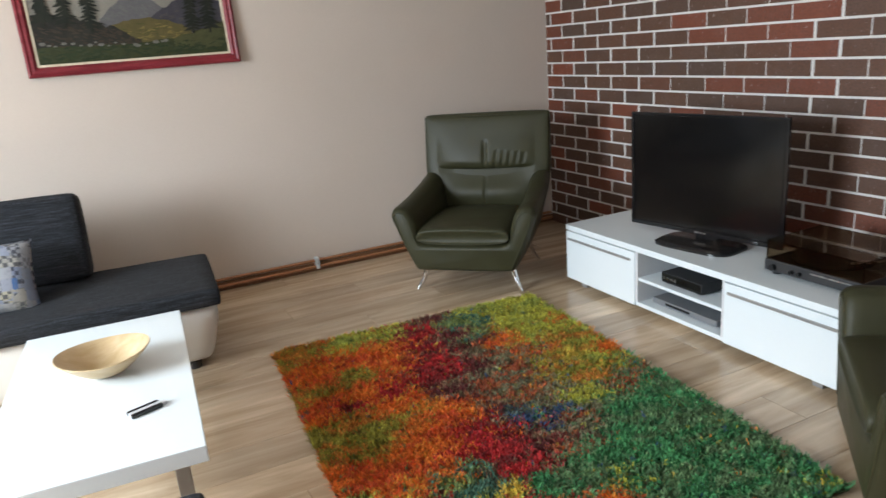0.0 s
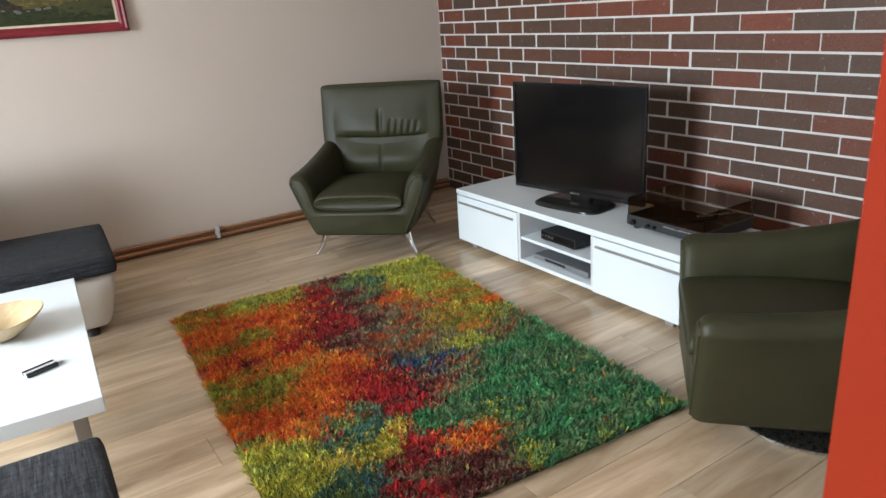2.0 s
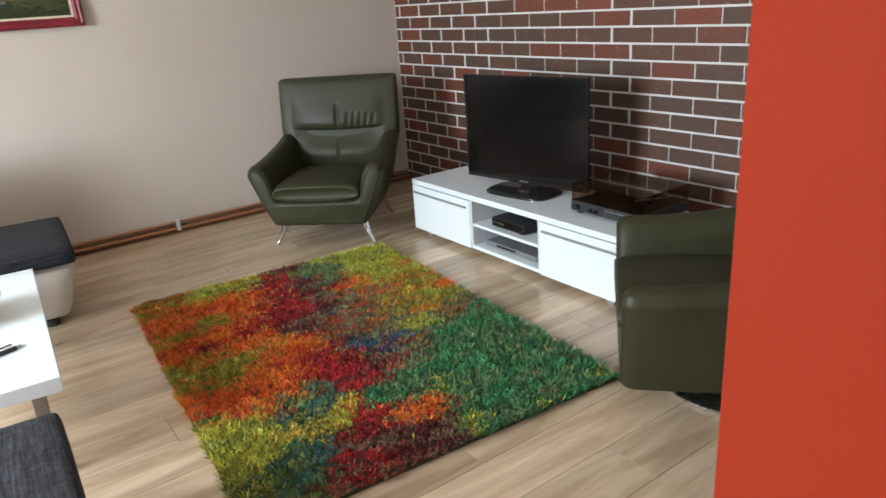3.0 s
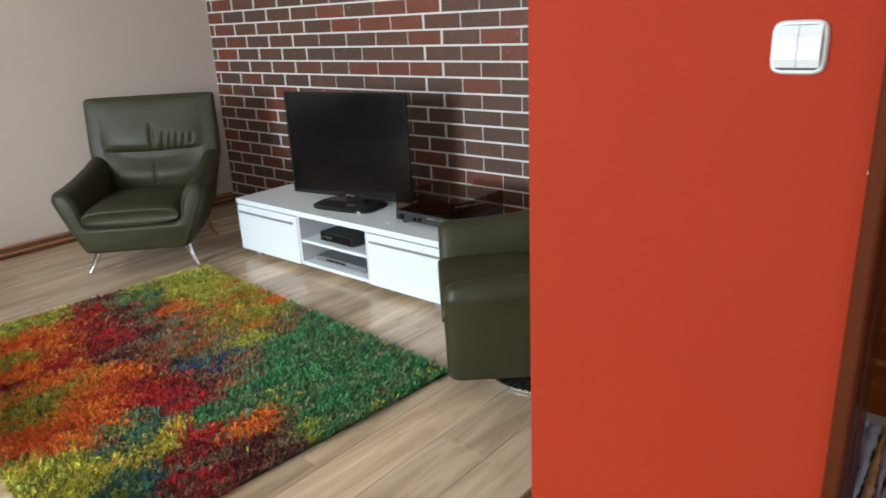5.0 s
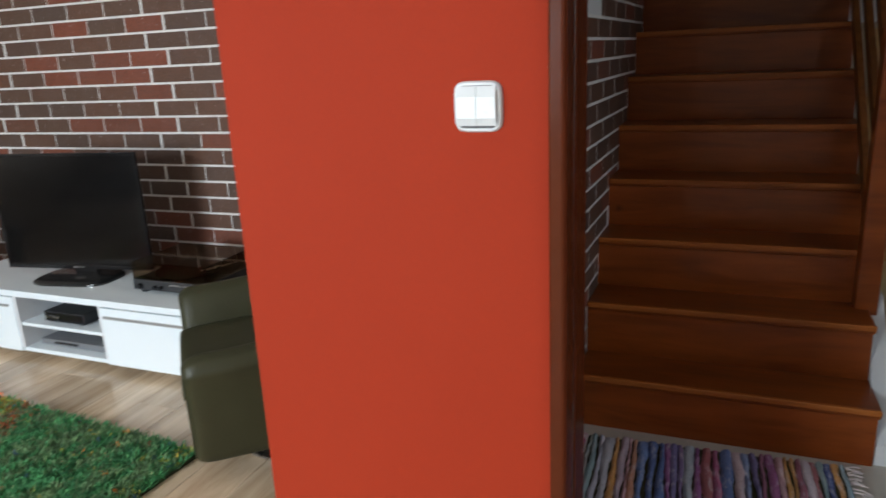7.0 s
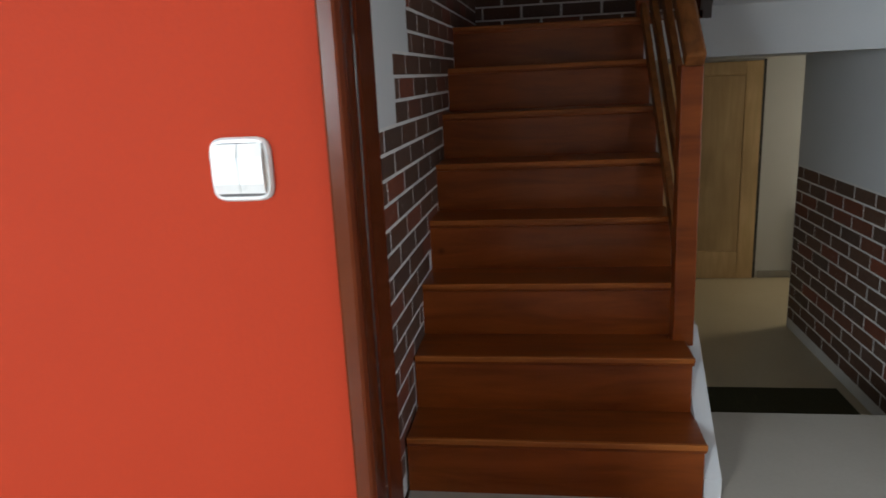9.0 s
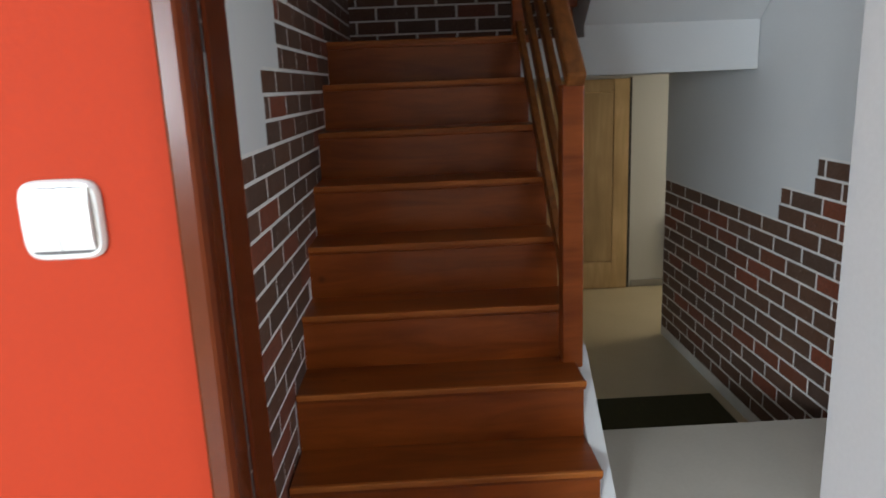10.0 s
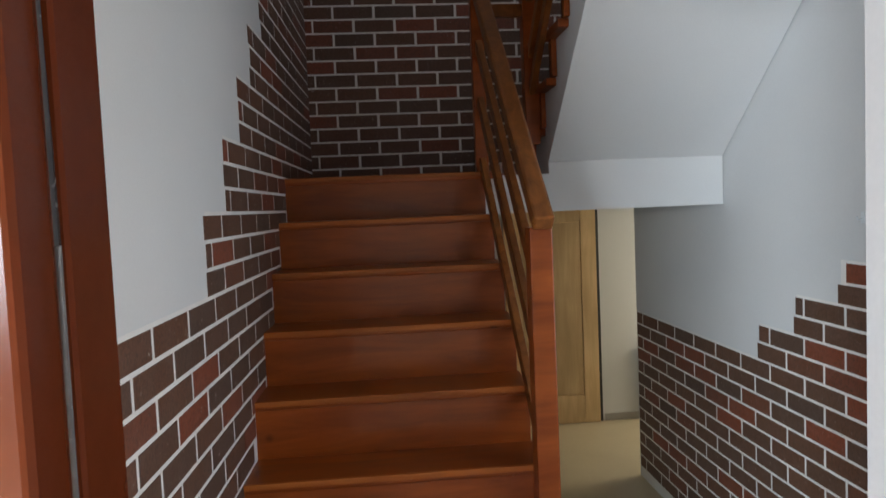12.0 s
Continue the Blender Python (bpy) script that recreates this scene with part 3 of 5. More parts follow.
# record player
rp = thing("record_player", pose(2.36, 1.905, 0.345), "black record player under a smoked plastic lid", "record player")
part("plinth", box(0, 0.34, -0.42, 0, 0.014, 0.062, 0.004), BLACK_MATT, rp)
smooth(part("platter", lathe([(0, 0.064), (0.145, 0.064), (0.148, 0.07), (0.145, 0.078), (0, 0.078)], 40), BLACK_GLOSS, rp, at=pose(0.17, -0.18, 0)), 0.6)
for y in (-0.04, -0.38):
    for x in (0.03, 0.31):
        part("foot", lathe([(0, 0.0), (0.018, 0.0), (0.02, 0.014), (0, 0.014)], 14), BLACK_MATT, rp, at=pose(x, y, 0))
for i, y in enumerate((-0.045, -0.13, -0.165)):
    smooth(part("knob", tube([(-0.018, y, 0.034), (0.002, y, 0.034)], 0.013 if i == 0 else 0.008, 14), BLACK_GLOSS, rp), 0.6)
part("front_strip", box(-0.002, 0.0005, -0.40, -0.21, 0.045, 0.05), STEEL, rp)
smooth(part("tonearm", tube([(0.28, -0.36, 0.085), (0.2, -0.35, 0.09), (0.12, -0.29, 0.085)], 0.004, 8), STEEL, rp), 1.0)
lid = None
for bx in ((0.004, 0.336, -0.416, -0.004, 0.138, 0.142), (0.004, 0.008, -0.416, -0.004, 0.064, 0.138), (0.332, 0.336, -0.416, -0.004, 0.064, 0.138), (0.008, 0.332, -0.416, -0.412, 0.064, 0.138), (0.008, 0.332, -0.008, -0.004, 0.064, 0.138)):
    if lid is None:
        lid = part("lid", box(*bx), SMOKED, rp, "smoked brown plastic lid")
    else:
        part("lid_side", box(*bx), SMOKED, lid)

# boxes in the open shelf
stb = thing("receiver_box", pose(2.27, 2.40, 0.183), "black television receiver box on the middle shelf", "receiver")
part("case", box(0, 0.2, -0.25, 0, 0.006, 0.056, 0.003), BLACK_MATT, stb)
part("front_panel", box(-0.004, 0.0, -0.245, -0.005, 0.01, 0.052, 0.001), BLACK_GLOSS, stb)
part("display", box(-0.0055, -0.004, -0.16, -0.10, 0.024, 0.040), SCREEN, stb)
for k in range(4):
    part("button", box(-0.008, -0.004, -0.03 - 0.022 * k, -0.018 - 0.022 * k, 0.026, 0.038, 0.001), STEEL, stb)
for y in (-0.03, -0.22):
    part("foot", box(0.01, 0.19, y - 0.01, y + 0.01, 0, 0.006), BLACK_MATT, stb)
dvd = thing("disc_player", pose(2.28, 2.47, 0.054), "slim silver-grey disc player on the bottom shelf", "player")
part("case", box(0, 0.22, -0.40, 0, 0.005, 0.034, 0.003), simple("silver_grey_metal", (0.24, 0.25, 0.27), (0.31, 0.32, 0.34), 0.35, metal=0.5, relief=0.0), dvd)
part("tray_front", box(-0.003, 0.0, -0.24, -0.09, 0.016, 0.026), BLACK_GLOSS, dvd)
part("foot", box(0.02, 0.2, -0.38, -0.02, 0, 0.005), BLACK_MATT, dvd)

# coffee table
ct = thing("coffee_table", pose(-0.15, 2.44, 0, 0, 0, -3.2), "white lacquered rectangular coffee table with metal legs", "table")
part("tabletop", box(-0.288, 0.288, -0.60, 0.60, 0.311, 0.361, 0.003), GLOSS_WHITE, ct)
for sx in (-1, 1):
    for sy in (-1, 1):
        part("leg", box(sx * 0.215 - 0.02, sx * 0.215 + 0.02, sy * 0.53 - 0.02, sy * 0.53 + 0.02, 0, 0.311, 0.003), GREY_LEG, ct, "square grey metal leg")
    part("rail", box(sx * 0.215 - 0.012, sx * 0.215 + 0.012, -0.51, 0.51, 0.285, 0.311, 0.002), GREY_LEG, ct)

# bowl and remote control on it
bm = bmesh.new()
prof = [(0.26, 0.0), (0.30, 0.002)]
for k in range(1, 15):
    s = k / 14
    prof.append((0.30 + 0.70 * s + 0.006 * (k % 2), 0.004 + 0.088 * s ** 1.35))
prof.append((0.985, 0.095))
for k in range(13, 0, -1):
    s = k / 14
    prof.append((0.27 + 0.70 * s - 0.006 * (k % 2), 0.012 + 0.086 * s ** 1.35))
prof.append((0.1, 0.011))
rings = []
for r, z in prof:
    ring = []
    for k in range(56):
        a = 2 * math.pi * k / 56
        lift = z * (0.9 + 0.06 * math.cos(2 * a + 0.6))
        ring.append((0.154 * r * math.cos(a), 0.146 * r * math.sin(a), max(lift, 0.0) if z > 0.014 else z))
    rings.append(ring)
tagged(smooth(part("bowl", loft(rings), BAMBOO, at=pose(-0.124, 2.51, 0.361, 0, 0, 18)), 1.0), "oval pale bamboo bowl on the coffee table", "bowl")
rc = thing("remote_control", pose(-0.03, 2.135, 0.361, 0, 0, 20), "slim black and silver remote control on the table", "remote")
for y0, y1 in ((-0.021, -0.009), (0.008, 0.020)):
    part("case", box(-0.048, 0.048, y0, y1, 0, 0.014, 0.003), BLACK_GLOSS, rc)
part("silver_strip", box(-0.0475, 0.0475, -0.009, 0.008, 0.0, 0.012, 0.001), SILVER, rc, "pale silver middle strip")
part("silver_tip", box(0.048, 0.066, -0.009, 0.009, 0.0, 0.010, 0.002), SILVER, rc)

# sofa
sofa = thing("sofa", pose(0.398, 3.755, 0, 0, 0, -3.6), "charcoal woven sofa with white leatherette base", "sofa")
bm = box(-2.75, -0.012, -0.635, -0.02, 0.03, 0.325, 0.05, 3)
for v in bm.verts:  # the base draws in towards the floor
    t = max(0.0, (0.22 - v.co.z) / 0.19) ** 1.6
    v.co.x -= 0.07 * t if v.co.x > -1.4 else -0.07 * t
    v.co.y += 0.05 * t if v.co.y < -0.3 else 0.0
soften(part("base", bm, SOFA_WHITE, sofa, "white leatherette base"), 1)
soften(part("seat_cushion", box(-2.76, 0.0, -0.68, 0.0, 0.315, 0.407, 0.028, 3), SOFA_CLOTH, sofa), 1)
soften(part("seam", box(-0.98, -0.965, -0.67, -0.005, 0.398, 0.4105, 0.002, 1), SOFA_CLOTH, sofa), 1)
for x0, x1 in ((-1.58, -0.53), (-2.65, -1.60)):
    bm = box(x0, x1, -0.10, 0.10, 0.0, 0.42, 0.045, 3)
    soften(part("back_cushion", bm, SOFA_CLOTH, sofa, at=pose(0, -0.10, 0.40, -12)), 1)
soften(part("back_frame", box(-2.72, -0.56, 0.0, 0.14, 0.05, 0.62, 0.03, 2), SOFA_CLOTH, sofa), 1)
for x in (-0.16, -1.3, -2.6):
    for y in (-0.53, -0.12):
        part("foot", lathe([(0, 0), (0.03, 0), (0.03, 0.035), (0, 0.035)], 16), BLACK_MATT, sofa, at=pose(x, y, 0))

# patchwork cushion
def patchwork():
    m, nt, b = nodes_of("patchwork_cloth")
    v = coords(nt, (4.2, 4.2, 4.2))
    vo = nt.nodes.new("ShaderNodeTexVoronoi")
    vo.distance = 'CHEBYCHEV'
    vo.inputs["Randomness"].default_value = 0.35
    nt.links.new(v, vo.inputs["Vector"])
    sep = nt.nodes.new("ShaderNodeSeparateColor")
    nt.links.new(vo.outputs["Color"], sep.inputs[0])
    col = ramp(nt, sep.outputs[0], [(0.0, (0.42, 0.38, 0.28)), (0.25, (0.20, 0.24, 0.33)), (0.5, (0.36, 0.36, 0.37)), (0.72, (0.06, 0.14, 0.34)), (1.0, (0.48, 0.45, 0.40))])
    print_ = noise_at(nt, coords(nt), 70.0, 3.0, 0.6)
    col = mix(nt, col, (0.2, 0.2, 0.22), ramp(nt, print_, [(0.52, (0, 0, 0)), (0.66, (0.45, 0.45, 0.45))]))
    check = node(nt, "ShaderNodeTexChecker", Scale=52.0)
    nt.links.new(coords(nt), check.inputs["Vector"])
    printed = mix(nt, check.outputs["Fac"], (0, 0, 0), ramp(nt, sep.outputs[1], [(0.52, (1, 1, 1)), (0.56, (0.2, 0.2, 0.2))]))
    col = mix(nt, col, (0.03, 0.035, 0.05), printed)
    nt.links.new(col, b.inputs["Base Color"])
    b.inputs["Roughness"].default_value = 0.95
    return m


bm = bmesh.new()
for side in (-1, 1):
    grid = [[bm.verts.new((u * 0.18 * (1 - 0.07 * (1 - v * v)), side * 0.07 * ((1 - u ** 4) * (1 - v ** 4)) ** 0.7, v * 0.165 * (1 - 0.08 * (1 - u * u)))) for u in [-1 + i / 9 for i in range(19)]] for v in [-1 + j / 9 for j in range(19)]]
    for j in range(18):
        for i in range(18):
            bm.faces.new((grid[j][i], grid[j][i + 1], grid[j + 1][i + 1], grid[j + 1][i]))
bmesh.ops.remove_doubles(bm, verts=bm.verts[:], dist=0.0005)
bmesh.ops.recalc_face_normals(bm, faces=bm.faces[:])
tagged(smooth(part("cushion", bm, patchwork(), at=pose(-0.53, 3.42, 0.535, -24, 5, 8)), 1.5), "patchwork cushion in blue, grey and cream leaning on the sofa", "cushion")

# stool at the near end of the table
st = thing("footstool", pose(-0.17, 1.30, 0, 0, 0, -2), "charcoal woven footstool with white leatherette base", "footstool")
soften(part("base", box(-0.21, 0.21, -0.33, 0.32, 0.04, 0.24, 0.03, 2), SOFA_WHITE, st), 1)
soften(part("seat_cushion", box(-0.23, 0.23, -0.35, 0.34, 0.23, 0.365, 0.03, 3), STOOL_CLOTH, st), 1)
for x in (-0.17, 0.17):
    for y in (-0.28, 0.27):
        part("foot", lathe([(0, 0), (0.025, 0), (0.03, 0.045), (0, 0.045)], 14), BLACK_MATT, st, at=pose(x, y, 0))

# landscape painting
pic = thing("painting", pose(0.286, 4.285, 1.345, -4), "landscape oil painting in a dark red wooden frame", "painting")
PW, PH = 1.08, 0.74


def bevelled_frame(w, h, prof, material, name):
    bm = bmesh.new()
    corners = [(-w / 2, 0), (w / 2, 0), (w / 2, h), (-w / 2, h)]
    inward = [(1, 1), (-1, 1), (-1, -1), (1, -1)]
    rings = [[(cx + ix * d, -t, cz + iz * d) for d, t in prof] for (cx, cz), (ix, iz) in zip(corners, inward)]
    loft(rings + [rings[0]], caps=False, bm=bm)
    bmesh.ops.remove_doubles(bm, verts=bm.verts[:], dist=0.0001)
    return part(name, bm, material, pic)


bevelled_frame(PW, PH, [(0, 0), (0, 0.022), (0.012, 0.03), (0.022, 0.024), (0.036, 0.026), (0.05, 0.014), (0.05, 0)], RED_FRAME, "frame")
bevelled_frame(PW - 0.1, PH - 0.1, [(0, 0.002), (0, 0.013), (0.012, 0.012), (0.016, 0.004)], INNER_FRAME, "slip").location = (0, 0, 0.05)


def paint(name, c0, c1, scale=18.0):
    return simple("paint_" + name, c0, c1, 0.55, scale=scale, fine=120, relief=0.5)


def patch(name, pts, depth, material):
    bm = bmesh.new()
    a = [bm.verts.new((x, -depth, z)) for x, z in pts]
    b = [bm.verts.new((x, -depth + 0.0012, z)) for x, z in pts]
    bm.faces.new(a)
    for i in range(len(a)):
        bm.faces.new((a[i], a[(i + 1) % len(a)], b[(i + 1) % len(a)], b[i]))
    bmesh.ops.recalc_face_normals(bm, faces=bm.faces[:])
    return part(name, bm, material, pic)


def ridge(x0, x1, base, top, seed, rough):
    """A hill outline from left to right over a base line."""
    rnd = random.Random(seed)
    pts = [(x0, base)]
    n = 22
    for i in range(n + 1):
        t = i / n
        pts.append((x0 + (x1 - x0) * t, top(t) + rnd.uniform(-rough, rough)))
    return pts + [(x1, base)]


L, Rr, B = -PW / 2 + 0.062, PW / 2 - 0.062, 0.062
patch("painted_sky", [(L, 0.25), (Rr, 0.25), (Rr, PH - 0.062), (L, PH - 0.062)], 0.005, paint("sky", (0.186, 0.1674, 0.1364), (0.2728, 0.248, 0.2108), 5))
patch("painted_mountain", ridge(-0.16, 0.22, 0.2, lambda t: 0.26 + 0.13 * math.sin(math.pi * t), 3, 0.006), 0.0065, paint("mountain", (0.093, 0.0868, 0.093), (0.1364, 0.1302, 0.1302)))
patch("painted_blue_hill", ridge(0.08, Rr, 0.18, lambda t: 0.25 + 0.12 * math.sin(math.pi * t * 0.75), 5, 0.007), 0.008, paint("blue_hill", (0.0372, 0.0341, 0.0434), (0.0682, 0.062, 0.0713)))
patch("painted_field", ridge(-0.2, 0.3, 0.14, lambda t: 0.20 + 0.07 * math.sin(math.pi * t), 7, 0.006), 0.0095, paint("field", (0.075, 0.062, 0.024), (0.120, 0.094, 0.034), 30))
patch("painted_dark_wood", ridge(L, 0.03, B + 0.06, lambda t: 0.31 - 0.15 * t * t, 11, 0.012), 0.011, paint("wood", (0.0155, 0.0149, 0.0124), (0.0341, 0.031, 0.0248), 26))
patch("painted_meadow", ridge(L, Rr, B, lambda t: 0.145 + 0.09 * max(0, t - 0.6), 13, 0.006), 0.0122, paint("meadow", (0.0217, 0.0279, 0.0136), (0.0465, 0.0527, 0.0186), 24))
patch("painted_bank", ridge(0.2, Rr, B + 0.03, lambda t: 0.15 + 0.08 * t, 17, 0.006), 0.0134, paint("bank", (0.045, 0.046, 0.020), (0.072, 0.070, 0.029), 24))
stone_paint, fir_paint = paint("stone", (0.10, 0.094, 0.085), (0.17, 0.16, 0.145)), paint("fir", (0.0112, 0.0136, 0.0099), (0.0248, 0.026, 0.0186))
rnd = random.Random(5)


def brush_strokes(label, material, n, x0, x1, low, high, depth, size, slope=0.0):
    """Short overlapping dabs of one colour between two heights."""
    bm = bmesh.new()
    for k in range(n):
        cx = rnd.uniform(x0, x1)
        t = (cx - x0) / (x1 - x0)
        cz = rnd.uniform(low(t), high(t))
        a, b, tilt = size * rnd.uniform(0.7, 1.6), size * rnd.uniform(0.2, 0.42), slope + rnd.uniform(-0.35, 0.35)
        pts = []
        for q in range(7):
            ang = 2 * math.pi * q / 7
            u, v = a * math.cos(ang) * rnd.uniform(0.8, 1.1), b * math.sin(ang)
            pts.append((cx + u * math.cos(tilt) - v * math.sin(tilt), cz + u * math.sin(tilt) + v * math.cos(tilt)))
        d = depth + 0.0000015 * k
        lip = [bm.verts.new((min(max(x, L), Rr), -d, max(z, B))) for x, z in pts]
        bm.faces.new(lip)
        mid = bm.verts.new((cx, -d + 0.001, cz))
        for q in range(7):
            bm.faces.new((lip[(q + 1) % 7], lip[q], mid))
    return tagged(part("brush_strokes", bm, material, pic), label, kind="stuff")


brush_strokes("pale cloud strokes", paint("cloud", (0.25, 0.23, 0.20), (0.33, 0.31, 0.27)), 70, L, Rr, lambda t: 0.40, lambda t: 0.66, 0.0062, 0.028)
brush_strokes("warm grey cloud strokes", paint("cloud_shade", (0.15, 0.135, 0.115), (0.20, 0.18, 0.155)), 50, L, Rr, lambda t: 0.36, lambda t: 0.60, 0.0063, 0.026)
brush_strokes("grey mountain strokes", paint("slope", (0.10, 0.098, 0.095), (0.15, 0.147, 0.14)), 40, -0.14, 0.20, lambda t: 0.27, lambda t: 0.27 + 0.10 * math.sin(math.pi * t), 0.0078, 0.012, -0.5)
brush_strokes("dull violet hill strokes", paint("heather", (0.055, 0.047, 0.05), (0.085, 0.072, 0.07)), 46, 0.10, Rr, lambda t: 0.23, lambda t: 0.25 + 0.10 * math.sin(math.pi * t * 0.75), 0.0092, 0.013, 0.25)
brush_strokes("ochre field strokes", paint("ochre", (0.13, 0.10, 0.032), (0.20, 0.15, 0.05)), 60, -0.14, 0.27, lambda t: 0.15, lambda t: 0.19 + 0.055 * math.sin(math.pi * t), 0.0108, 0.014)
brush_strokes("olive field strokes", paint("stubble", (0.06, 0.055, 0.018), (0.095, 0.085, 0.03)), 45, -0.14, 0.27, lambda t: 0.15, lambda t: 0.19 + 0.05 * math.sin(math.pi * t), 0.0109, 0.012)
brush_strokes("dark brown wood strokes", paint("bracken", (0.032, 0.024, 0.017), (0.058, 0.043, 0.03)), 110, L, 0.02, lambda t: 0.14, lambda t: 0.30 - 0.14 * t * t, 0.0123, 0.014, -0.3)
brush_strokes("dark meadow strokes", paint("turf", (0.016, 0.026, 0.012), (0.032, 0.044, 0.018)), 110, L, Rr, lambda t: B + 0.008, lambda t: 0.14, 0.0135, 0.018)
brush_strokes("lit meadow strokes", paint("lit_turf", (0.030, 0.038, 0.018), (0.046, 0.054, 0.026)), 60, L, Rr, lambda t: B + 0.008, lambda t: 0.14, 0.0138, 0.014)
brush_strokes("bank strokes", paint("bank_grass", (0.052, 0.055, 0.024), (0.080, 0.080, 0.034)), 50, 0.24, Rr, lambda t: 0.11, lambda t: 0.15 + 0.07 * t, 0.0146, 0.014, 0.2)
for k in range(18):
    cx, cz, rr = L + 0.03 + 0.036 * k + rnd.uniform(-0.014, 0.014), 0.155 - 0.0012 * k + rnd.uniform(-0.012, 0.012), rnd.uniform(0.005, 0.014)
    patch("painted_stone", [(cx + rr * rnd.uniform(1.0, 1.6) * math.cos(a), cz + rr * 0.7 * math.sin(a)) for a in (0, 0.8, 1.6, 2.4, 3.2, 4.2, 5.3)], 0.0152, stone_paint)
for cx, base, hgt in ((-0.32, 0.27, 0.30), (-0.20, 0.24, 0.36), (0.31, 0.20, 0.38), (0.40, 0.20, 0.36), (-0.42, 0.28, 0.16)):
    # a thin stem with drooping ragged boughs
    bm = bmesh.new()
    top = base + hgt
    stem = [bm.verts.new(p) for p in ((cx - 0.006, -0.0156, base - 0.03), (cx + 0.006, -0.0156, base - 0.03), (cx + 0.001, -0.0156, top), (cx - 0.001, -0.0156, top))]
    bm.faces.new(stem)
    for k in range(26):
        t = k / 26
        for sd in (-1, 1):
            w = 0.062 * (1 - t) ** 0.8 * rnd.uniform(0.45, 1.1) + 0.004
            z, h2 = base + hgt * t + rnd.uniform(-0.004, 0.004), 0.010 * rnd.uniform(0.7, 1.5)
            d = -0.0157 - 0.00001 * k
            bm.faces.new([bm.verts.new(p) for p in ((cx, d, z + h2), (cx + sd * w * 0.6, d, z + 0.001), (cx + sd * w, d, z - 0.010), (cx + sd * w * 0.55, d, z - 0.011), (cx, d, z - 0.003))])
    bmesh.ops.recalc_face_normals(bm, faces=bm.faces[:])
    part("painted_fir", bm, fir_paint, pic)

# skirting and heating pipes along the cream wall
tagged(part("baseboard", box(ROOM_X0, BRICK_X, CREAM_Y - 0.014, CREAM_Y - 0.001, 0.0, 0.055, 0.003), BASEBOARD), "brown wooden skirting along the cream wall", "skirting", kind="structure")
for z, y in ((0.072, 0.018), (0.035, 0.034)):
    tagged(smooth(part("heating_pipe", tube([(ROOM_X0, CREAM_Y - y, z), (BRICK_X - 0.02, CREAM_Y - y, z)], 0.0095, 10), COPPER), 1.5), "thin brown copper heating pipe along the skirting", "pipe", "heating pipes")
for x in (1.115, -0.4, 2.5):
    clip = thing("pipe_clip", pose(x, CREAM_Y - 0.02, 0.0), "white plastic clip holding the heating pipes", "clip", "pipe clips")
    part("bracket", box(-0.012, 0.012, -0.03, 0.019, 0.02, 0.095, 0.004), SWITCH, clip)
    part("screw", tube([(0, -0.033, 0.058), (0, -0.028, 0.058)], 0.004, 8), STEEL, clip)

# light switch on the orange wall
sw = thing("light_switch", pose(ORANGE_X, -0.174, 1.239), "white double rocker light switch on the orange wall", "switch")


def squircle(w, h, x, power=5, n=40):
    pts = []
    for k in range(n):
        a = 2 * math.pi * k / n
        c, s = math.cos(a), math.sin(a)
        pts.append((x, math.copysign(abs(c) ** (2 / power), c) * w / 2, math.copysign(abs(s) ** (2 / power), s) * h / 2))
    return pts


smooth(part("frame", loft([squircle(0.083, 0.083, 0), squircle(0.083, 0.083, -0.004), squircle(0.078, 0.078, -0.0085), squircle(0.070, 0.070, -0.0095)]), SWITCH, sw), 0.5)
part("gap", loft([squircle(0.068, 0.069, -0.0092, 8), squircle(0.068, 0.069, -0.0099, 8)]), BLACK_MATT, sw, "dark gap round the rockers")
for s in (1, -1):
    o = [(-0.009, -0.0305), (-0.0115, -0.0305), (-0.0165, -0.018), (-0.0165, 0.016), (-0.0115, 0.0335), (-0.009, 0.0335)]
    part("rocker", loft([[(x, s * 0.0005, z) for x, z in o], [(x, s * 0.0332, z) for x, z in o]]), SWITCH, sw)

# chipped paint beside the door frame
chips = random.Random(4)
chip_paint = simple("bare_plaster", (0.6, 0.5, 0.4), (0.75, 0.68, 0.6), 0.9)
bm = bmesh.new()
for z in (1.298, 1.05, 0.98, 0.62, 0.55, 0.3):
    r = 0.006 if z > 1.2 else chips.uniform(0.002, 0.004)
    pts = [bm.verts.new((ORANGE_X - 0.0012, -0.2945 + r * (0.5 + 0.5 * math.cos(a)) * chips.uniform(0.6, 1), z + r * math.sin(a) * 1.3)) for a in (0, 1, 2, 3, 4, 5)]
    bm.faces.new(pts)
ch = part("paint_chips", bm, chip_paint)
sol = ch.modifiers.new("thickness", 'SOLIDIFY')
sol.thickness = 0.0012
tagged(ch, "small chips in the orange paint beside the door frame", "paint chips", kind="structure")

# door frame
df = thing("door_1", pose(0, 0, 0), "dark brown glossy door frame without a door leaf", "door frame", kind="structure")


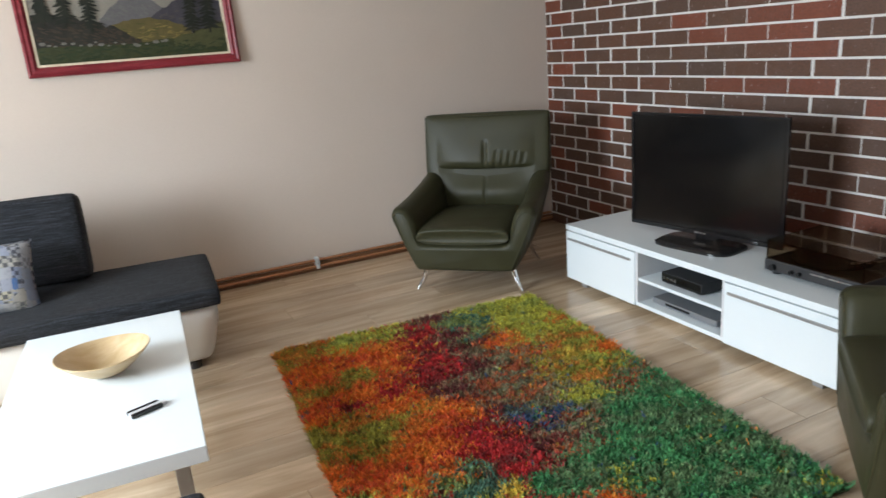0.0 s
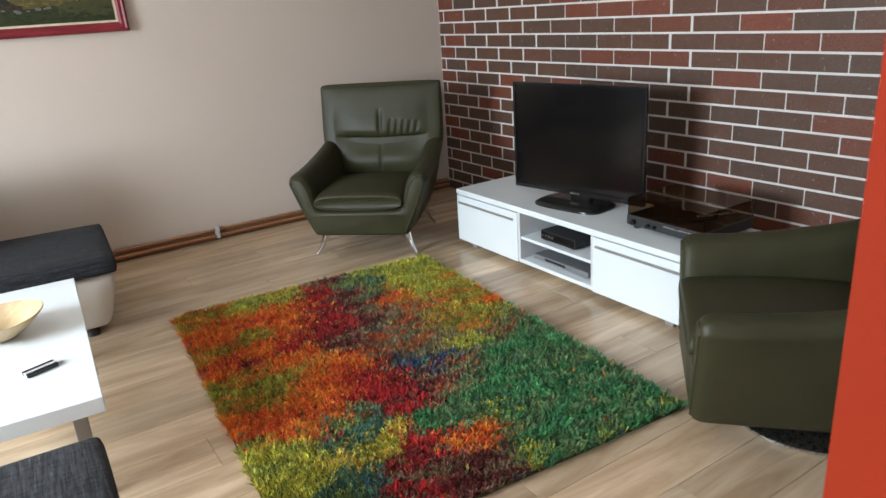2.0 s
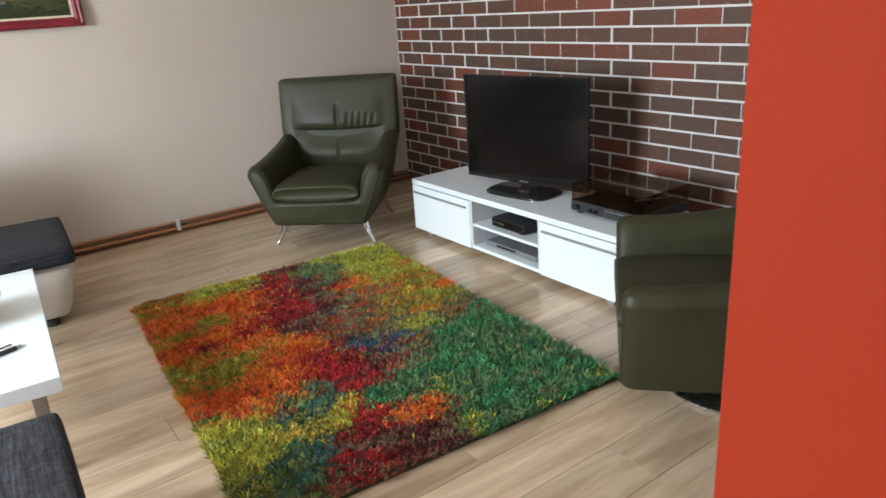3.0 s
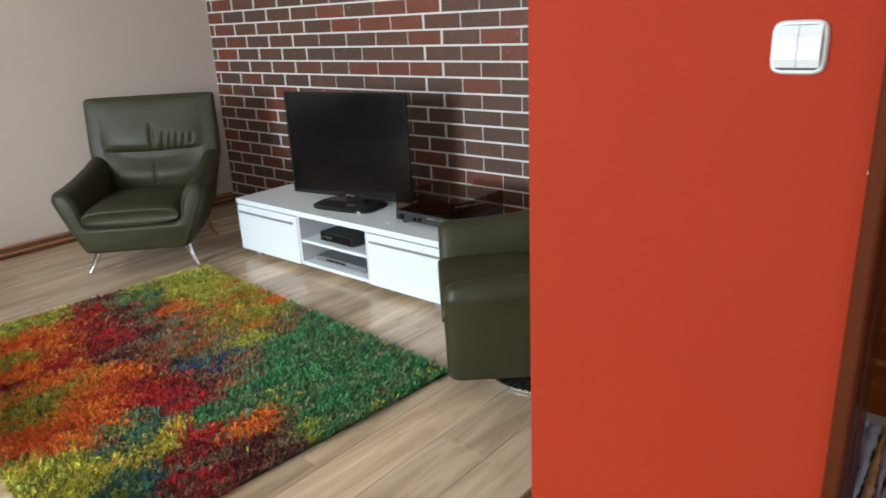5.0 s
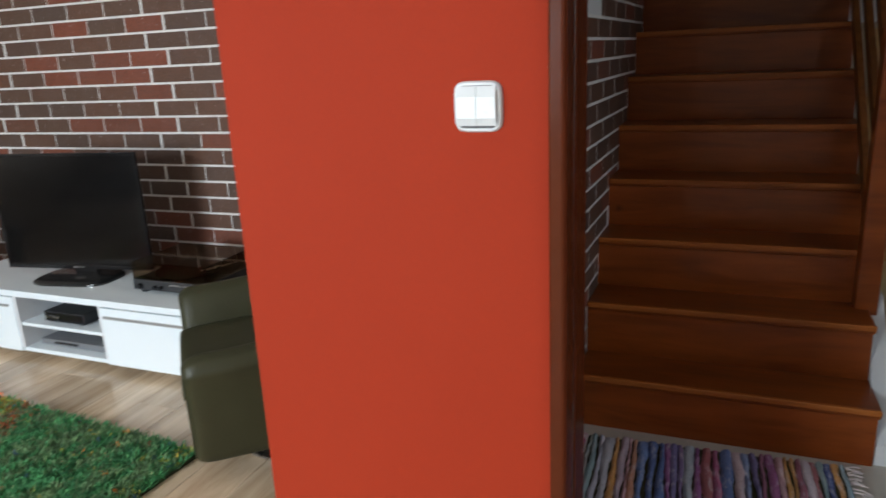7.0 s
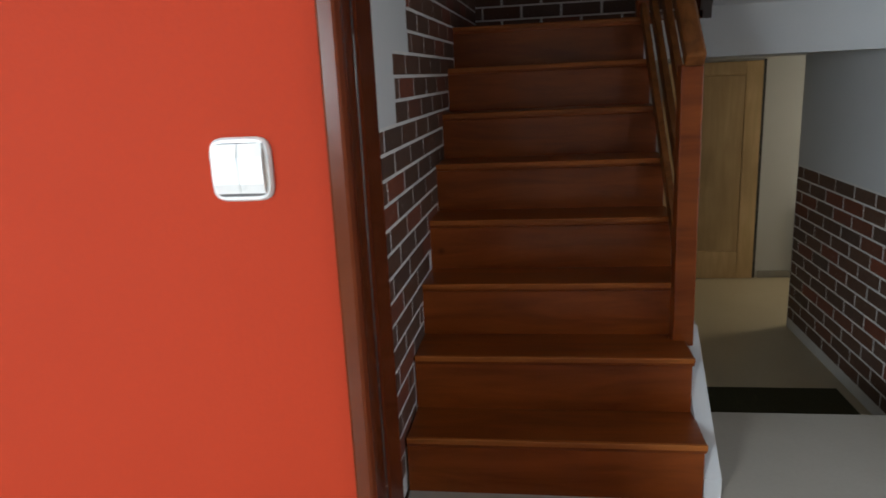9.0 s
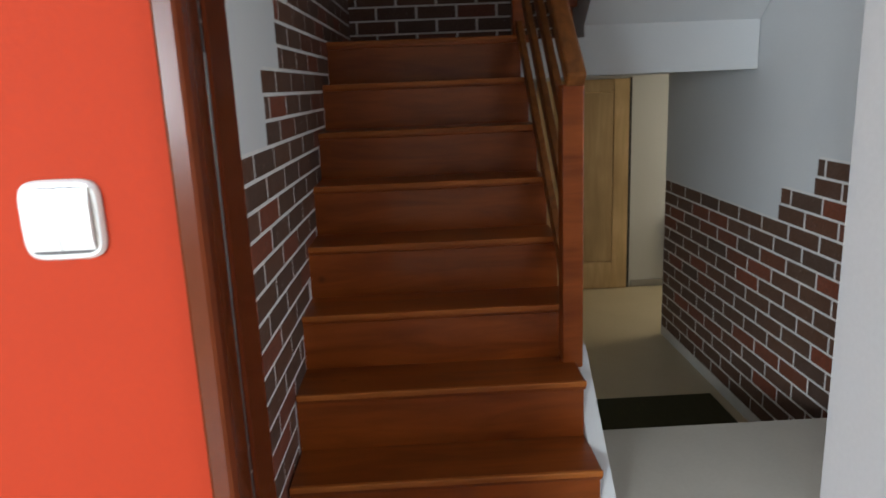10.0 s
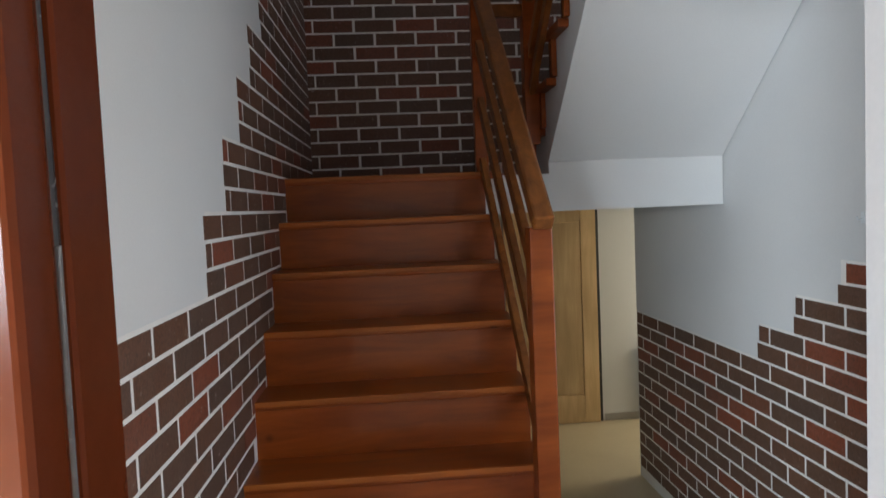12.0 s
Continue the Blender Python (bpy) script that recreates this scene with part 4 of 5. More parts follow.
def frame_side(y, s):
    """One upright: a casing on the room side, then the lining with its rebate."""
    o = [(x, y + s * d) for x, d in ((1.203, -0.0055), (1.178, -0.0055), (1.174, -0.0070), (1.172, -0.010), (1.1715, -0.027), (1.173, -0.031), (1.178, -0.035), (1.190, -0.0365),
                                     (1.215, -0.037), (1.226, -0.036), (1.229, -0.032), (1.230, -0.022), (1.250, -0.022), (1.250, -0.033), (1.254, -0.036), (1.332, -0.037),
                                     (1.338, -0.033), (1.338, -0.001), (1.203, -0.001))]
    bm = bmesh.new()
    a = [bm.verts.new((px, py, 0.0)) for px, py in o]
    b = [bm.verts.new((px, py, 2.05)) for px, py in o]
    bm.faces.new(a)
    bm.faces.new(b[::-1])
    for i in range(len(o)):
        bm.faces.new((a[i], b[i], b[(i + 1) % len(o)], a[(i + 1) % len(o)]))
    bmesh.ops.recalc_face_normals(bm, faces=bm.faces[:])
    up = smooth(part("upright", bm, DOOR_BROWN, df), 0.2)
    seal = tube([(1.240, y - s * 0.027, 0.0), (1.240, y - s * 0.0275, 0.7), (1.2405, y - s * 0.027, 1.4), (1.240, y - s * 0.0275, 2.05)], 0.0075, 10)
    smooth(part("seal", seal, SEAL, up, "shiny grey rubber door seal"), 1.2)
    return up


frame_side(-0.29, 1)
frame_side(-1.243, -1)
part("head", box(1.172, 1.338, -1.243, -0.29, 2.05, 2.12, 0.004), DOOR_BROWN, df)

# ---- staircase and hall ----
stair = thing("staircase", pose(0, 0, 0), "red-brown stained wooden staircase up to the landing", "staircase")
bm_t = box(-0.002, RUN + 0.022, STAIR_R - 0.008, HALL_L + 0.002, -0.03, 0.0, 0.006, 2)
tread = part("tread", bm_t, STAIR_WOOD, stair, at=pose(STAIR_X, 0, RISE))
bm_r = box(0.005, 0.022, STAIR_R, HALL_L + 0.002, -RISE, -0.0295)
riser = part("riser", bm_r, STAIR_WOOD, stair, at=pose(STAIR_X, 0, RISE))
for k in range(1, 8):
    for src, nm in ((tread, "tread"), (riser, "riser")):
        if k == 7 and nm == "tread":
            continue
        o = new(nm, src.data)
        o.parent, o.matrix_local = stair, pose(STAIR_X + k * RUN, 0, (k + 1) * RISE)
# strip of paler wood along the front edge of each tread
nose = part("nosing", box(-0.004, 0.012, STAIR_R - 0.0085, HALL_L + 0.002, -0.019, 0.0008, 0.004, 2), PALE_EDGE_WOOD, stair, "pale front edge", at=pose(STAIR_X, 0, RISE))
for k in range(1, 8):
    o = new("nosing", nose.data)
    o.parent, o.matrix_local = stair, pose(STAIR_X + k * RUN, 0, (k + 1) * RISE)
    tagged(o, "pale front edge")
part("landing_board", box(STAIR_X + 7 * RUN - 0.002, FAR_X, -1.12, HALL_L + 0.002, 8 * RISE - 0.035, 8 * RISE, 0.004), STAIR_WOOD, stair)
part("landing_board", box(4.15, FAR_X, HALL_R, -1.124, 8 * RISE - 0.015, 8 * RISE, 0.004), STAIR_WOOD, stair)
part("skirting", box(FAR_X - 0.014, FAR_X, -1.1, HALL_L, 8 * RISE, 8 * RISE + 0.05, 0.003), STAIR_WOOD, stair)

# upper flight treads
upf = thing("upper_staircase", pose(0, 0, 0), "red-brown wooden upper flight seen from below", "staircase")
for k in range(9):
    x = UP_X - k * UP_RUN
    part("tread", box(x - UP_RUN - 0.02, x + 0.025, HALL_R, -1.315, (k + 9) * RISE - 0.035, (k + 9) * RISE, 0.006), STAIR_WOOD, upf)
    part("riser", box(x - 0.016, x + 0.0, HALL_R, -1.335, (k + 8) * RISE, (k + 9) * RISE - 0.035), STAIR_WOOD, upf)
    part("end_board", box(x - 0.05, x, -1.358, -1.335, (k + 8) * RISE, (k + 9) * RISE - 0.035, 0.002), STAIR_WOOD, upf)


def sloped_bar(x0, z0, x1, z1, y, w, h, bevel=0.006):
    """A straight bar between two points in one upright plane."""
    d = math.hypot(x1 - x0, z1 - z0)
    bm = box(0, d, -w / 2, w / 2, -h / 2, h / 2, bevel)
    bm.transform(pose(x0, y, z0, 0, -math.degrees(math.atan2(z1 - z0, x1 - x0)), 0))
    return bm


banister = thing("banister", pose(0, 0, 0), "brown stained wooden banister with sloping rails", "banister")
SL = RISE / RUN
NX, NY = 2.80, -1.045
part("newel_post", box(NX - 0.036, NX + 0.036, NY - 0.036, NY + 0.036, 0.365, 1.345, 0.005), STAIR_WOOD, banister)
part("post_bracket", box(NX - 0.02, NX + 0.02, NY - 0.02, NY + 0.045, 0.36, 0.40, 0.002), STAIR_WOOD, banister)
part("handrail", sloped_bar(NX - 0.075, 1.355, 3.98, 1.355 + (3.98 - NX + 0.075) * SL, NY, 0.065, 0.055, 0.01), RAIL_WOOD, banister)
for dz in (0.20, 0.46, 0.74):
    part("rail", sloped_bar(NX + 0.03, 1.355 - dz, 3.95, 1.355 - dz + (3.95 - NX - 0.03) * SL, NY, 0.028, 0.055, 0.004), RAIL_WOOD, banister)
part("landing_post", box(3.955, 4.015, NY - 0.03, NY + 0.03, 8 * RISE, 2.58, 0.005), STAIR_WOOD, banister)

upb = thing("upper_banister", pose(0, 0, 0), "brown stained wooden banister of the upper flight", "banister")
part("newel_post", box(3.985, 4.06, -1.335, -1.265, 1.70, 2.75, 0.005), STAIR_WOOD, upb)
part("handrail", sloped_bar(4.03, 2.62, 2.6, 2.62 + 1.43 * 0.83, -1.30, 0.06, 0.05, 0.008), RAIL_WOOD, upb)
for z in (1.95, 2.12, 2.38):
    part("rail", sloped_bar(4.0, z, 2.6, z + 1.4 * 0.83, -1.30, 0.028, 0.055, 0.004), RAIL_WOOD, upb)
part("cross_rail", box(3.99, 4.02, -1.265, NY - 0.04, 2.30, 2.36, 0.004), RAIL_WOOD, upb)

# rag rug before the stairs
def rag_material():
    m, nt, b = nodes_of("rag_strips")
    info = nt.nodes.new("ShaderNodeNewGeometry")
    own = nt.nodes.new("ShaderNodeObjectInfo")
    tones = [(0.0, (0.06, 0.08, 0.22)), (0.14, (0.16, 0.24, 0.46)), (0.26, (0.48, 0.46, 0.52)), (0.36, (0.45, 0.10, 0.16)), (0.46, (0.24, 0.11, 0.30)),
             (0.56, (0.60, 0.30, 0.09)), (0.66, (0.18, 0.36, 0.42)), (0.78, (0.64, 0.48, 0.52)), (0.88, (0.34, 0.09, 0.10)), (1.0, (0.14, 0.17, 0.36))]
    col = ramp(nt, own.outputs["Random"], tones)
    grain = noise_at(nt, info.outputs["Position"], 160.0, 5.0)
    blotch = noise_at(nt, coords(nt, (14, 60, 60)), 1.0, 4.0, 0.7)
    col = mix(nt, col, (0.55, 0.52, 0.56), ramp(nt, blotch, [(0.52, (0, 0, 0)), (0.72, (0.75, 0.75, 0.75))]))
    col = mix(nt, col, (0.03, 0.03, 0.06), ramp(nt, grain, [(0.3, (0.4, 0.4, 0.4)), (0.45, (0, 0, 0))]))
    nt.links.new(col, b.inputs["Base Color"])
    b.inputs["Roughness"].default_value = 0.95
    bump(nt, b, grain, 0.7, 0.004)
    return m


RAG = rag_material()
rag = thing("rag_rug", pose(1.97, -0.585, 0.0, 0, 0, 3), "striped multicoloured rag rug in front of the stairs", "rug")
rnd = random.Random(9)
y = -0.40
while y < 0.40:
    # each strip is a twisted rag that swells and narrows along its length
    w = rnd.uniform(0.014, 0.034)
    bm = bmesh.new()
    row, phase, drift = [], rnd.uniform(0, 6), 0.0
    for i in range(37):
        xx = -0.36 + 0.02 * i
        drift = 0.8 * drift + rnd.uniform(-0.003, 0.003)
        ww = w * (0.85 + 0.3 * math.sin(phase + 9 * xx) + rnd.uniform(-0.12, 0.12))
        h = 0.013 + 0.004 * math.sin(phase * 2 + 40 * xx) + rnd.uniform(-0.003, 0.003)
        cy = y + w / 2 + drift
        row.append([bm.verts.new((xx, cy + ww * f, z)) for f, z in ((-0.55, 0.002), (-0.36, h * 0.75), (-0.05 + 0.15 * math.sin(phase + 30 * xx), h), (0.33, h * 0.8), (0.55, 0.002))])
    for r0, r1 in zip(row, row[1:]):
        for k in range(4):
            bm.faces.new((r0[k], r0[k + 1], r1[k + 1], r1[k]))
    bmesh.ops.recalc_face_normals(bm, faces=bm.faces[:])
    smooth(part("strip", bm, RAG, rag), 1.2)
    y += w
bm = bmesh.new()
for s in (-1, 1):
    for k in range(90):
        yy, ln, a = rnd.uniform(-0.36, 0.36), rnd.uniform(0.02, 0.05), rnd.uniform(-0.6, 0.6)
        tube([(yy, s * 0.40, 0.006), (yy + ln * 0.5 * a, s * (0.40 + ln * 0.5), 0.010), (yy + ln * a, s * (0.40 + ln), 0.004)], 0.002, 4, bm)
part("fringe", bm, simple("pale_fringe", (0.5, 0.42, 0.42), (0.7, 0.62, 0.6), 0.95), rag, "pale loose fringe")
part("backing", box(-0.36, 0.36, -0.40, 0.40, 0.0, 0.003), MAT_GREEN, rag)

# lower hall
tagged(part("door_mat", box(3.55, 4.17, HALL_R + 0.06, -1.18, LOW_Z, LOW_Z + 0.014, 0.004), MAT_GREEN), "dark olive matting at the foot of the steps", "mat")
pd = thing("door_2", pose(6.4, -1.54, LOW_Z), "closed pale pine door with one long panel", "door", kind="structure")
part("leaf", box(-0.03, -0.006, -0.77, 0.0, 0.005, 1.80, 0.003), PINE, pd)
for y0, y1 in ((-0.77, -0.64), (-0.13, 0.0)):
    part("stile", box(-0.042, -0.03, y0, y1, 0.005, 1.80, 0.003), PINE, pd)
for z0, z1 in ((0.005, 0.24), (1.70, 1.80)):
    part("cross_rail", box(-0.0415, -0.03, -0.64, -0.13, z0, z1, 0.003), PINE, pd)
part("panel", box(-0.0395, -0.03, -0.632, -0.138, 0.248, 1.692, 0.004), PINE, pd)
part("gap", box(-0.012, -0.004, -0.80, -0.775, 0.0, 1.81), BLACK_MATT, pd, "dark gap at the hinge side")
tagged(part("trim", box(6.385, 6.399, -4.0, -2.36, LOW_Z, LOW_Z + 0.06, 0.003), GREY_LEG), "grey skirting in the lower hall", "skirting", kind="structure")
rad = thing("radiator", pose(6.39, -2.66, LOW_Z), "white panel radiator in the lower hall", "radiator")
part("panel", box(-0.07, -0.02, -0.5, 0.0, 0.12, 0.66, 0.01), GLOSS_WHITE, rad)
part("bracket", box(-0.02, 0.01, -0.4, -0.1, 0.3, 0.5), STEEL, rad)
for y in (-0.42, -0.08):
    part("foot", box(-0.055, -0.03, y - 0.012, y + 0.012, 0.0, 0.12), GLOSS_WHITE, rad)
hk = thing("wall_hook", pose(2.966, HALL_R - 0.006, 1.321), "small white plastic hook on the stairwell wall", "hook")
part("plate", box(-0.008, 0.008, 0.0, 0.004, -0.02, 0.02, 0.001), SWITCH, hk)
part("peg", tube([(0, 0.003, -0.005), (0, 0.02, -0.008), (0, 0.024, 0.004)], 0.003, 8), SWITCH, hk)

# ---- shag rug ----
RU, RV, RA = 1.38, 1.93, -4.3
rug = thing("shag_rug", pose(1.166, 2.116, 0.0, 0, 0, RA), "multicoloured shaggy rug in orange, red, lime and green", "rug")
ORANGE_Y, LIME_Y, OLIVE_Y, RED_Y, MAROON_Y = (0.52, 0.105, 0.013), (0.235, 0.225, 0.03), (0.165, 0.155, 0.022), (0.225, 0.011, 0.012), (0.075, 0.016, 0.014)
TEAL_Y, BLUE_Y, GREEN_Y, MIXED_Y, YELLOW_Y = (0.040, 0.095, 0.065), (0.024, 0.048, 0.105), (0.030, 0.118, 0.043), (0.105, 0.098, 0.055), (0.32, 0.215, 0.03)
SPOTS = {
    ORANGE_Y: [(0.92, 2.77, 0.15), (0.80, 2.80, 0.12), (0.59, 2.74, 0.12), (0.76, 2.47, 0.09), (0.94, 2.10, 0.14), (1.02, 2.22, 0.05), (0.84, 2.30, 0.07), (0.63, 1.83, 0.13), (0.76, 1.95, 0.09), (0.50, 1.98, 0.10), (0.52, 2.42, 0.09), (1.10, 1.385, 0.08), (1.60, 2.42, 0.045), (1.51, 2.56, 0.05), (1.81, 2.66, 0.04), (1.82, 2.28, 0.05)],
    LIME_Y: [(1.69, 2.83, 0.14), (1.80, 2.92, 0.14), (1.62, 2.95, 0.12), (1.78, 2.62, 0.10), (1.06, 2.955, 0.08), (0.89, 2.97, 0.07), (1.545, 1.94, 0.06), (1.465, 1.95, 0.06), (1.29, 1.46, 0.05), (1.75, 1.16, 0.05), (1.46, 1.12, 0.05), (0.83, 1.55, 0.07), (0.526, 1.67, 0.12), (0.49, 1.52, 0.10), (0.52, 1.80, 0.06), (1.66, 2.60, 0.09), (1.70, 2.20, 0.06), (1.22, 1.20, 0.05)],
    OLIVE_Y: [(0.79, 2.66, 0.07), (0.62, 2.63, 0.09), (0.77, 2.226, 0.10), (0.66, 2.20, 0.11), (0.60, 2.115, 0.08), (1.51, 2.14, 0.12), (1.66, 2.36, 0.11), (1.62, 2.12, 0.10), (0.595, 2.98, 0.10), (0.50, 2.24, 0.08), (0.50, 3.05, 0.08), (1.56, 2.70, 0.07), (1.74, 2.44, 0.08)],
    RED_Y: [(1.155, 2.74, 0.09), (1.10, 2.44, 0.07), (1.18, 2.90, 0.09), (1.12, 2.60, 0.08), (1.027, 1.82, 0.11), (1.00, 1.98, 0.08), (0.944, 1.436, 0.10), (1.05, 1.70, 0.08), (0.80, 1.28, 0.07), (0.68, 2.40, 0.06), (0.86, 2.42, 0.06), (0.70, 1.70, 0.04)],
    MAROON_Y: [(1.265, 2.62, 0.12), (1.30, 2.76, 0.08), (1.345, 3.04, 0.07), (1.11, 1.757, 0.09), (1.20, 1.80, 0.09), (0.94, 1.287, 0.13), (1.02, 1.22, 0.10), (1.14, 2.26, 0.09), (1.12, 2.06, 0.08), (1.22, 2.42, 0.10), (0.90, 1.72, 0.05)],
    TEAL_Y: [(1.51, 2.846, 0.09), (1.44, 2.92, 0.08), (0.88, 1.78, 0.05), (0.787, 1.69, 0.10), (0.69, 1.65, 0.05), (0.66, 1.50, 0.07), (0.67, 1.42, 0.11), (0.78, 1.35, 0.06), (1.40, 2.72, 0.05)],
    BLUE_Y: [(1.20, 1.97, 0.045), (1.32, 1.89, 0.025), (0.72, 1.38, 0.05)],
    GREEN_Y: [(1.584, 1.55, 0.26), (1.80, 1.86, 0.18), (1.74, 1.45, 0.26), (1.20, 1.33, 0.08), (1.115, 1.55, 0.08), (1.70, 1.19, 0.22), (1.40, 1.25, 0.18), (1.55, 1.76, 0.14), (1.30, 1.60, 0.14), (1.36, 1.45, 0.12)],
    MIXED_Y: [(1.263, 2.205, 0.10), (1.364, 2.277, 0.12), (1.40, 2.45, 0.10), (1.40, 2.08, 0.10), (1.36, 1.80, 0.07), (1.24, 1.70, 0.07), (1.66, 1.95, 0.09), (1.33, 2.56, 0.07)],
    YELLOW_Y: [(0.746, 1.55, 0.07), (0.90, 1.60, 0.05), (1.62, 2.30, 0.06), (0.60, 1.58, 0.04)],
}
SECOND = {
    ORANGE_Y: ((0.34, 0.05, 0.012), 0.14), LIME_Y: ((0.16, 0.18, 0.035), 0.12), OLIVE_Y: ((0.30, 0.11, 0.018), 0.12), RED_Y: ((0.11, 0.014, 0.014), 0.14),
    MAROON_Y: ((0.12, 0.08, 0.045), 0.05), GREEN_Y: ((0.065, 0.115, 0.05), 0.04), BLUE_Y: ((0.045, 0.065, 0.06), 0.02), MIXED_Y: ((0.20, 0.05, 0.02), 0.10), TEAL_Y: ((0.10, 0.13, 0.04), 0.10),
}
rng = np.random.default_rng(3)


def rug_colours(px, py):
    """The colour patch that each tuft falls in, with ragged borders."""
    n = len(px)
    wob = np.array([noise.noise_vector((x * 5, y * 5, 1.3)) for x, y in zip(px, py)])
    wob2 = np.array([noise.noise_vector((x * 16, y * 16, 4.3)) for x, y in zip(px, py)])
    qx, qy = px + wob[:, 0] * 0.10 + wob2[:, 0] * 0.05, py + wob[:, 1] * 0.06 + wob2[:, 1] * 0.05
    best, col = np.full(n, 1e9), np.zeros((n, 3))
    for c, spots in SPOTS.items():
        d = np.min([np.hypot((qx - x) * 0.82, (qy - y) * 1.12) / r for x, y, r in spots], axis=0) + rng.normal(0, 0.36, n)
        hit = d < best
        best[hit], col[hit] = d[hit], c
    # streaks of a second yarn inside every patch
    for c, (alt, share) in SECOND.items():
        mine = np.all(col == np.array(c), axis=1)
        fleck = np.array([noise.noise((x * 8 + c[0] * 50, y * 26 + c[1] * 50, 7.7)) for x, y in zip(px[mine], py[mine])]) + rng.normal(0, 0.16, mine.sum())
        block = col[mine]
        block[fleck > share] = alt
        col[mine] = block
    col *= (rng.lognormal(0, 0.16, n) * np.exp(0.8 * np.array([noise.noise((x * 38, y * 38, 2.2)) for x, y in zip(px, py)])))[:, None]
    other = rng.random(n) < 0.02
    col[other] = np.array(list(SPOTS))[rng.integers(0, len(SPOTS), other.sum())]
    return np.clip(col * 2.0, 0, 0.8)


def coloured_mesh(name, verts, faces, cols, material, parent, label=""):
    me = bpy.data.meshes.new(name)
    me.from_pydata(verts, [], faces)
    at = me.color_attributes.new("yarn", 'FLOAT_COLOR', 'POINT')
    at.data.foreach_set("color", np.concatenate([cols, np.ones((len(cols), 1))], axis=1).ravel())
    me.materials.append(material)
    ob = new(name, me)
    ob.parent = parent
    if label:
        tagged(ob, label)
    return ob


YARN = attr_material("rug_yarn", "yarn", 0.85)
NC, PER = 46000, 5
NT = NC * PER
kx, ky = rng.uniform(-RU / 2, RU / 2, NC), rng.uniform(-RV / 2, RV / 2, NC)
ca, sa = math.cos(radians(RA)), math.sin(radians(RA))
cols = np.repeat(rug_colours(1.166 + ca * kx - sa * ky, 2.116 + sa * kx + ca * ky), PER, axis=0) * rng.lognormal(0, 0.2, NT)[:, None]
lx = np.clip(np.repeat(kx, PER) + rng.normal(0, 0.003, NT), -RU / 2, RU / 2)
ly = np.clip(np.repeat(ky, PER) + rng.normal(0, 0.003, NT), -RV / 2, RV / 2)
ang = np.repeat(rng.uniform(0, 2 * np.pi, NC), PER) + rng.normal(0, 0.5, NT)
lean_ = np.repeat(rng.uniform(0.006, 0.03, NC), PER) * rng.uniform(0.6, 1.3, NT)
hgt = np.repeat(rng.uniform(0.018, 0.034, NC), PER) * rng.uniform(0.8, 1.15, NT)
side = rng.uniform(0, 2 * np.pi, NT)
wx, wy = np.cos(side) * 0.0013, np.sin(side) * 0.0013
dx, dy = np.cos(ang) * lean_, np.sin(ang) * lean_
V = np.empty((NT, 4, 3))
V[:, 0] = np.stack([lx - wx, ly - wy, np.full(NT, 0.004)], 1)
V[:, 1] = np.stack([lx + wx, ly + wy, np.full(NT, 0.004)], 1)
V[:, 2] = np.stack([lx + wx * 1.3 + dx, ly + wy * 1.3 + dy, hgt], 1)
V[:, 3] = np.stack([lx - wx * 1.3 + dx, ly - wy * 1.3 + dy, hgt], 1)
idx = np.arange(NT * 4).reshape(NT, 4)
pile = coloured_mesh("pile", V.reshape(-1, 3).tolist(), idx.tolist(), np.repeat(cols, 4, axis=0), YARN, rug)
tagged(pile, "long shaggy multicoloured pile", kind="stuff")
gx, gy = np.meshgrid(np.linspace(-RU / 2, RU / 2, 70), np.linspace(-RV / 2, RV / 2, 98))
gx, gy = gx.ravel(), gy.ravel()
# yarn colours halved under the tufts: the pile's inner shade is in the colour
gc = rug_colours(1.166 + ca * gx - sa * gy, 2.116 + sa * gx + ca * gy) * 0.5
faces = [(j * 70 + i, j * 70 + i + 1, (j + 1) * 70 + i + 1, (j + 1) * 70 + i) for j in range(97) for i in range(69)]
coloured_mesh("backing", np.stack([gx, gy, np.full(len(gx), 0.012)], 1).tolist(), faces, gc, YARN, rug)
part("underside", box(-RU / 2, RU / 2, -RV / 2, RV / 2, 0.0, 0.010), MAT_GREEN, rug)

# ---- floor boards ----
floor = bpy.data.objects["floor"]
PL, PWD = 1.29, 0.192
plank_mesh = bpy.data.meshes.new("plank")
bm = box(0.0006, PL - 0.0006, 0.0006, PWD - 0.0006, -0.012, 0.0)
bmesh.ops.bevel(bm, geom=[e for e in bm.edges if all(v.co.z > -0.001 for v in e.verts)], offset=0.0012, segments=1, affect='EDGES')
bm.to_mesh(plank_mesh)
bm.free()
plank_mesh.materials.append(LAMINATE)
rnd = random.Random(2)
cut_cache = {}


def plank(x0, x1, y0):
    """A board cut to length where it meets a wall."""
    key = round(x1 - x0, 3)
    if key >= PL - 0.002:
        me = plank_mesh
    else:
        if key not in cut_cache:
            b2 = box(0.0006, key - 0.0006, 0.0006, PWD - 0.0006, -0.012, 0.0)
            cut_cache[key] = bpy.data.meshes.new("plank")
            b2.to_mesh(cut_cache[key])
            b2.free()
            cut_cache[key].materials.append(LAMINATE)
        me = cut_cache[key]
    o = new("plank", me)
    o.parent = floor
    o.location = (x0, y0, 0.0)


row, y = 0, CREAM_Y - PWD
while y > ROOM_Y0:
    x1_row = BRICK_X if y > EDGE_Y else ORANGE_X
    x = ROOM_X0 - (row * 0.47) % PL
    while x < x1_row:
        a, b = max(x, ROOM_X0), min(x + PL, x1_row)
        if b - a > 0.02:
            plank(a, b, y)
        x += PL
    y -= PWD
    row += 1

# ---- brick slips ----
BL, BH, JT = 0.255, 0.084, 0.011


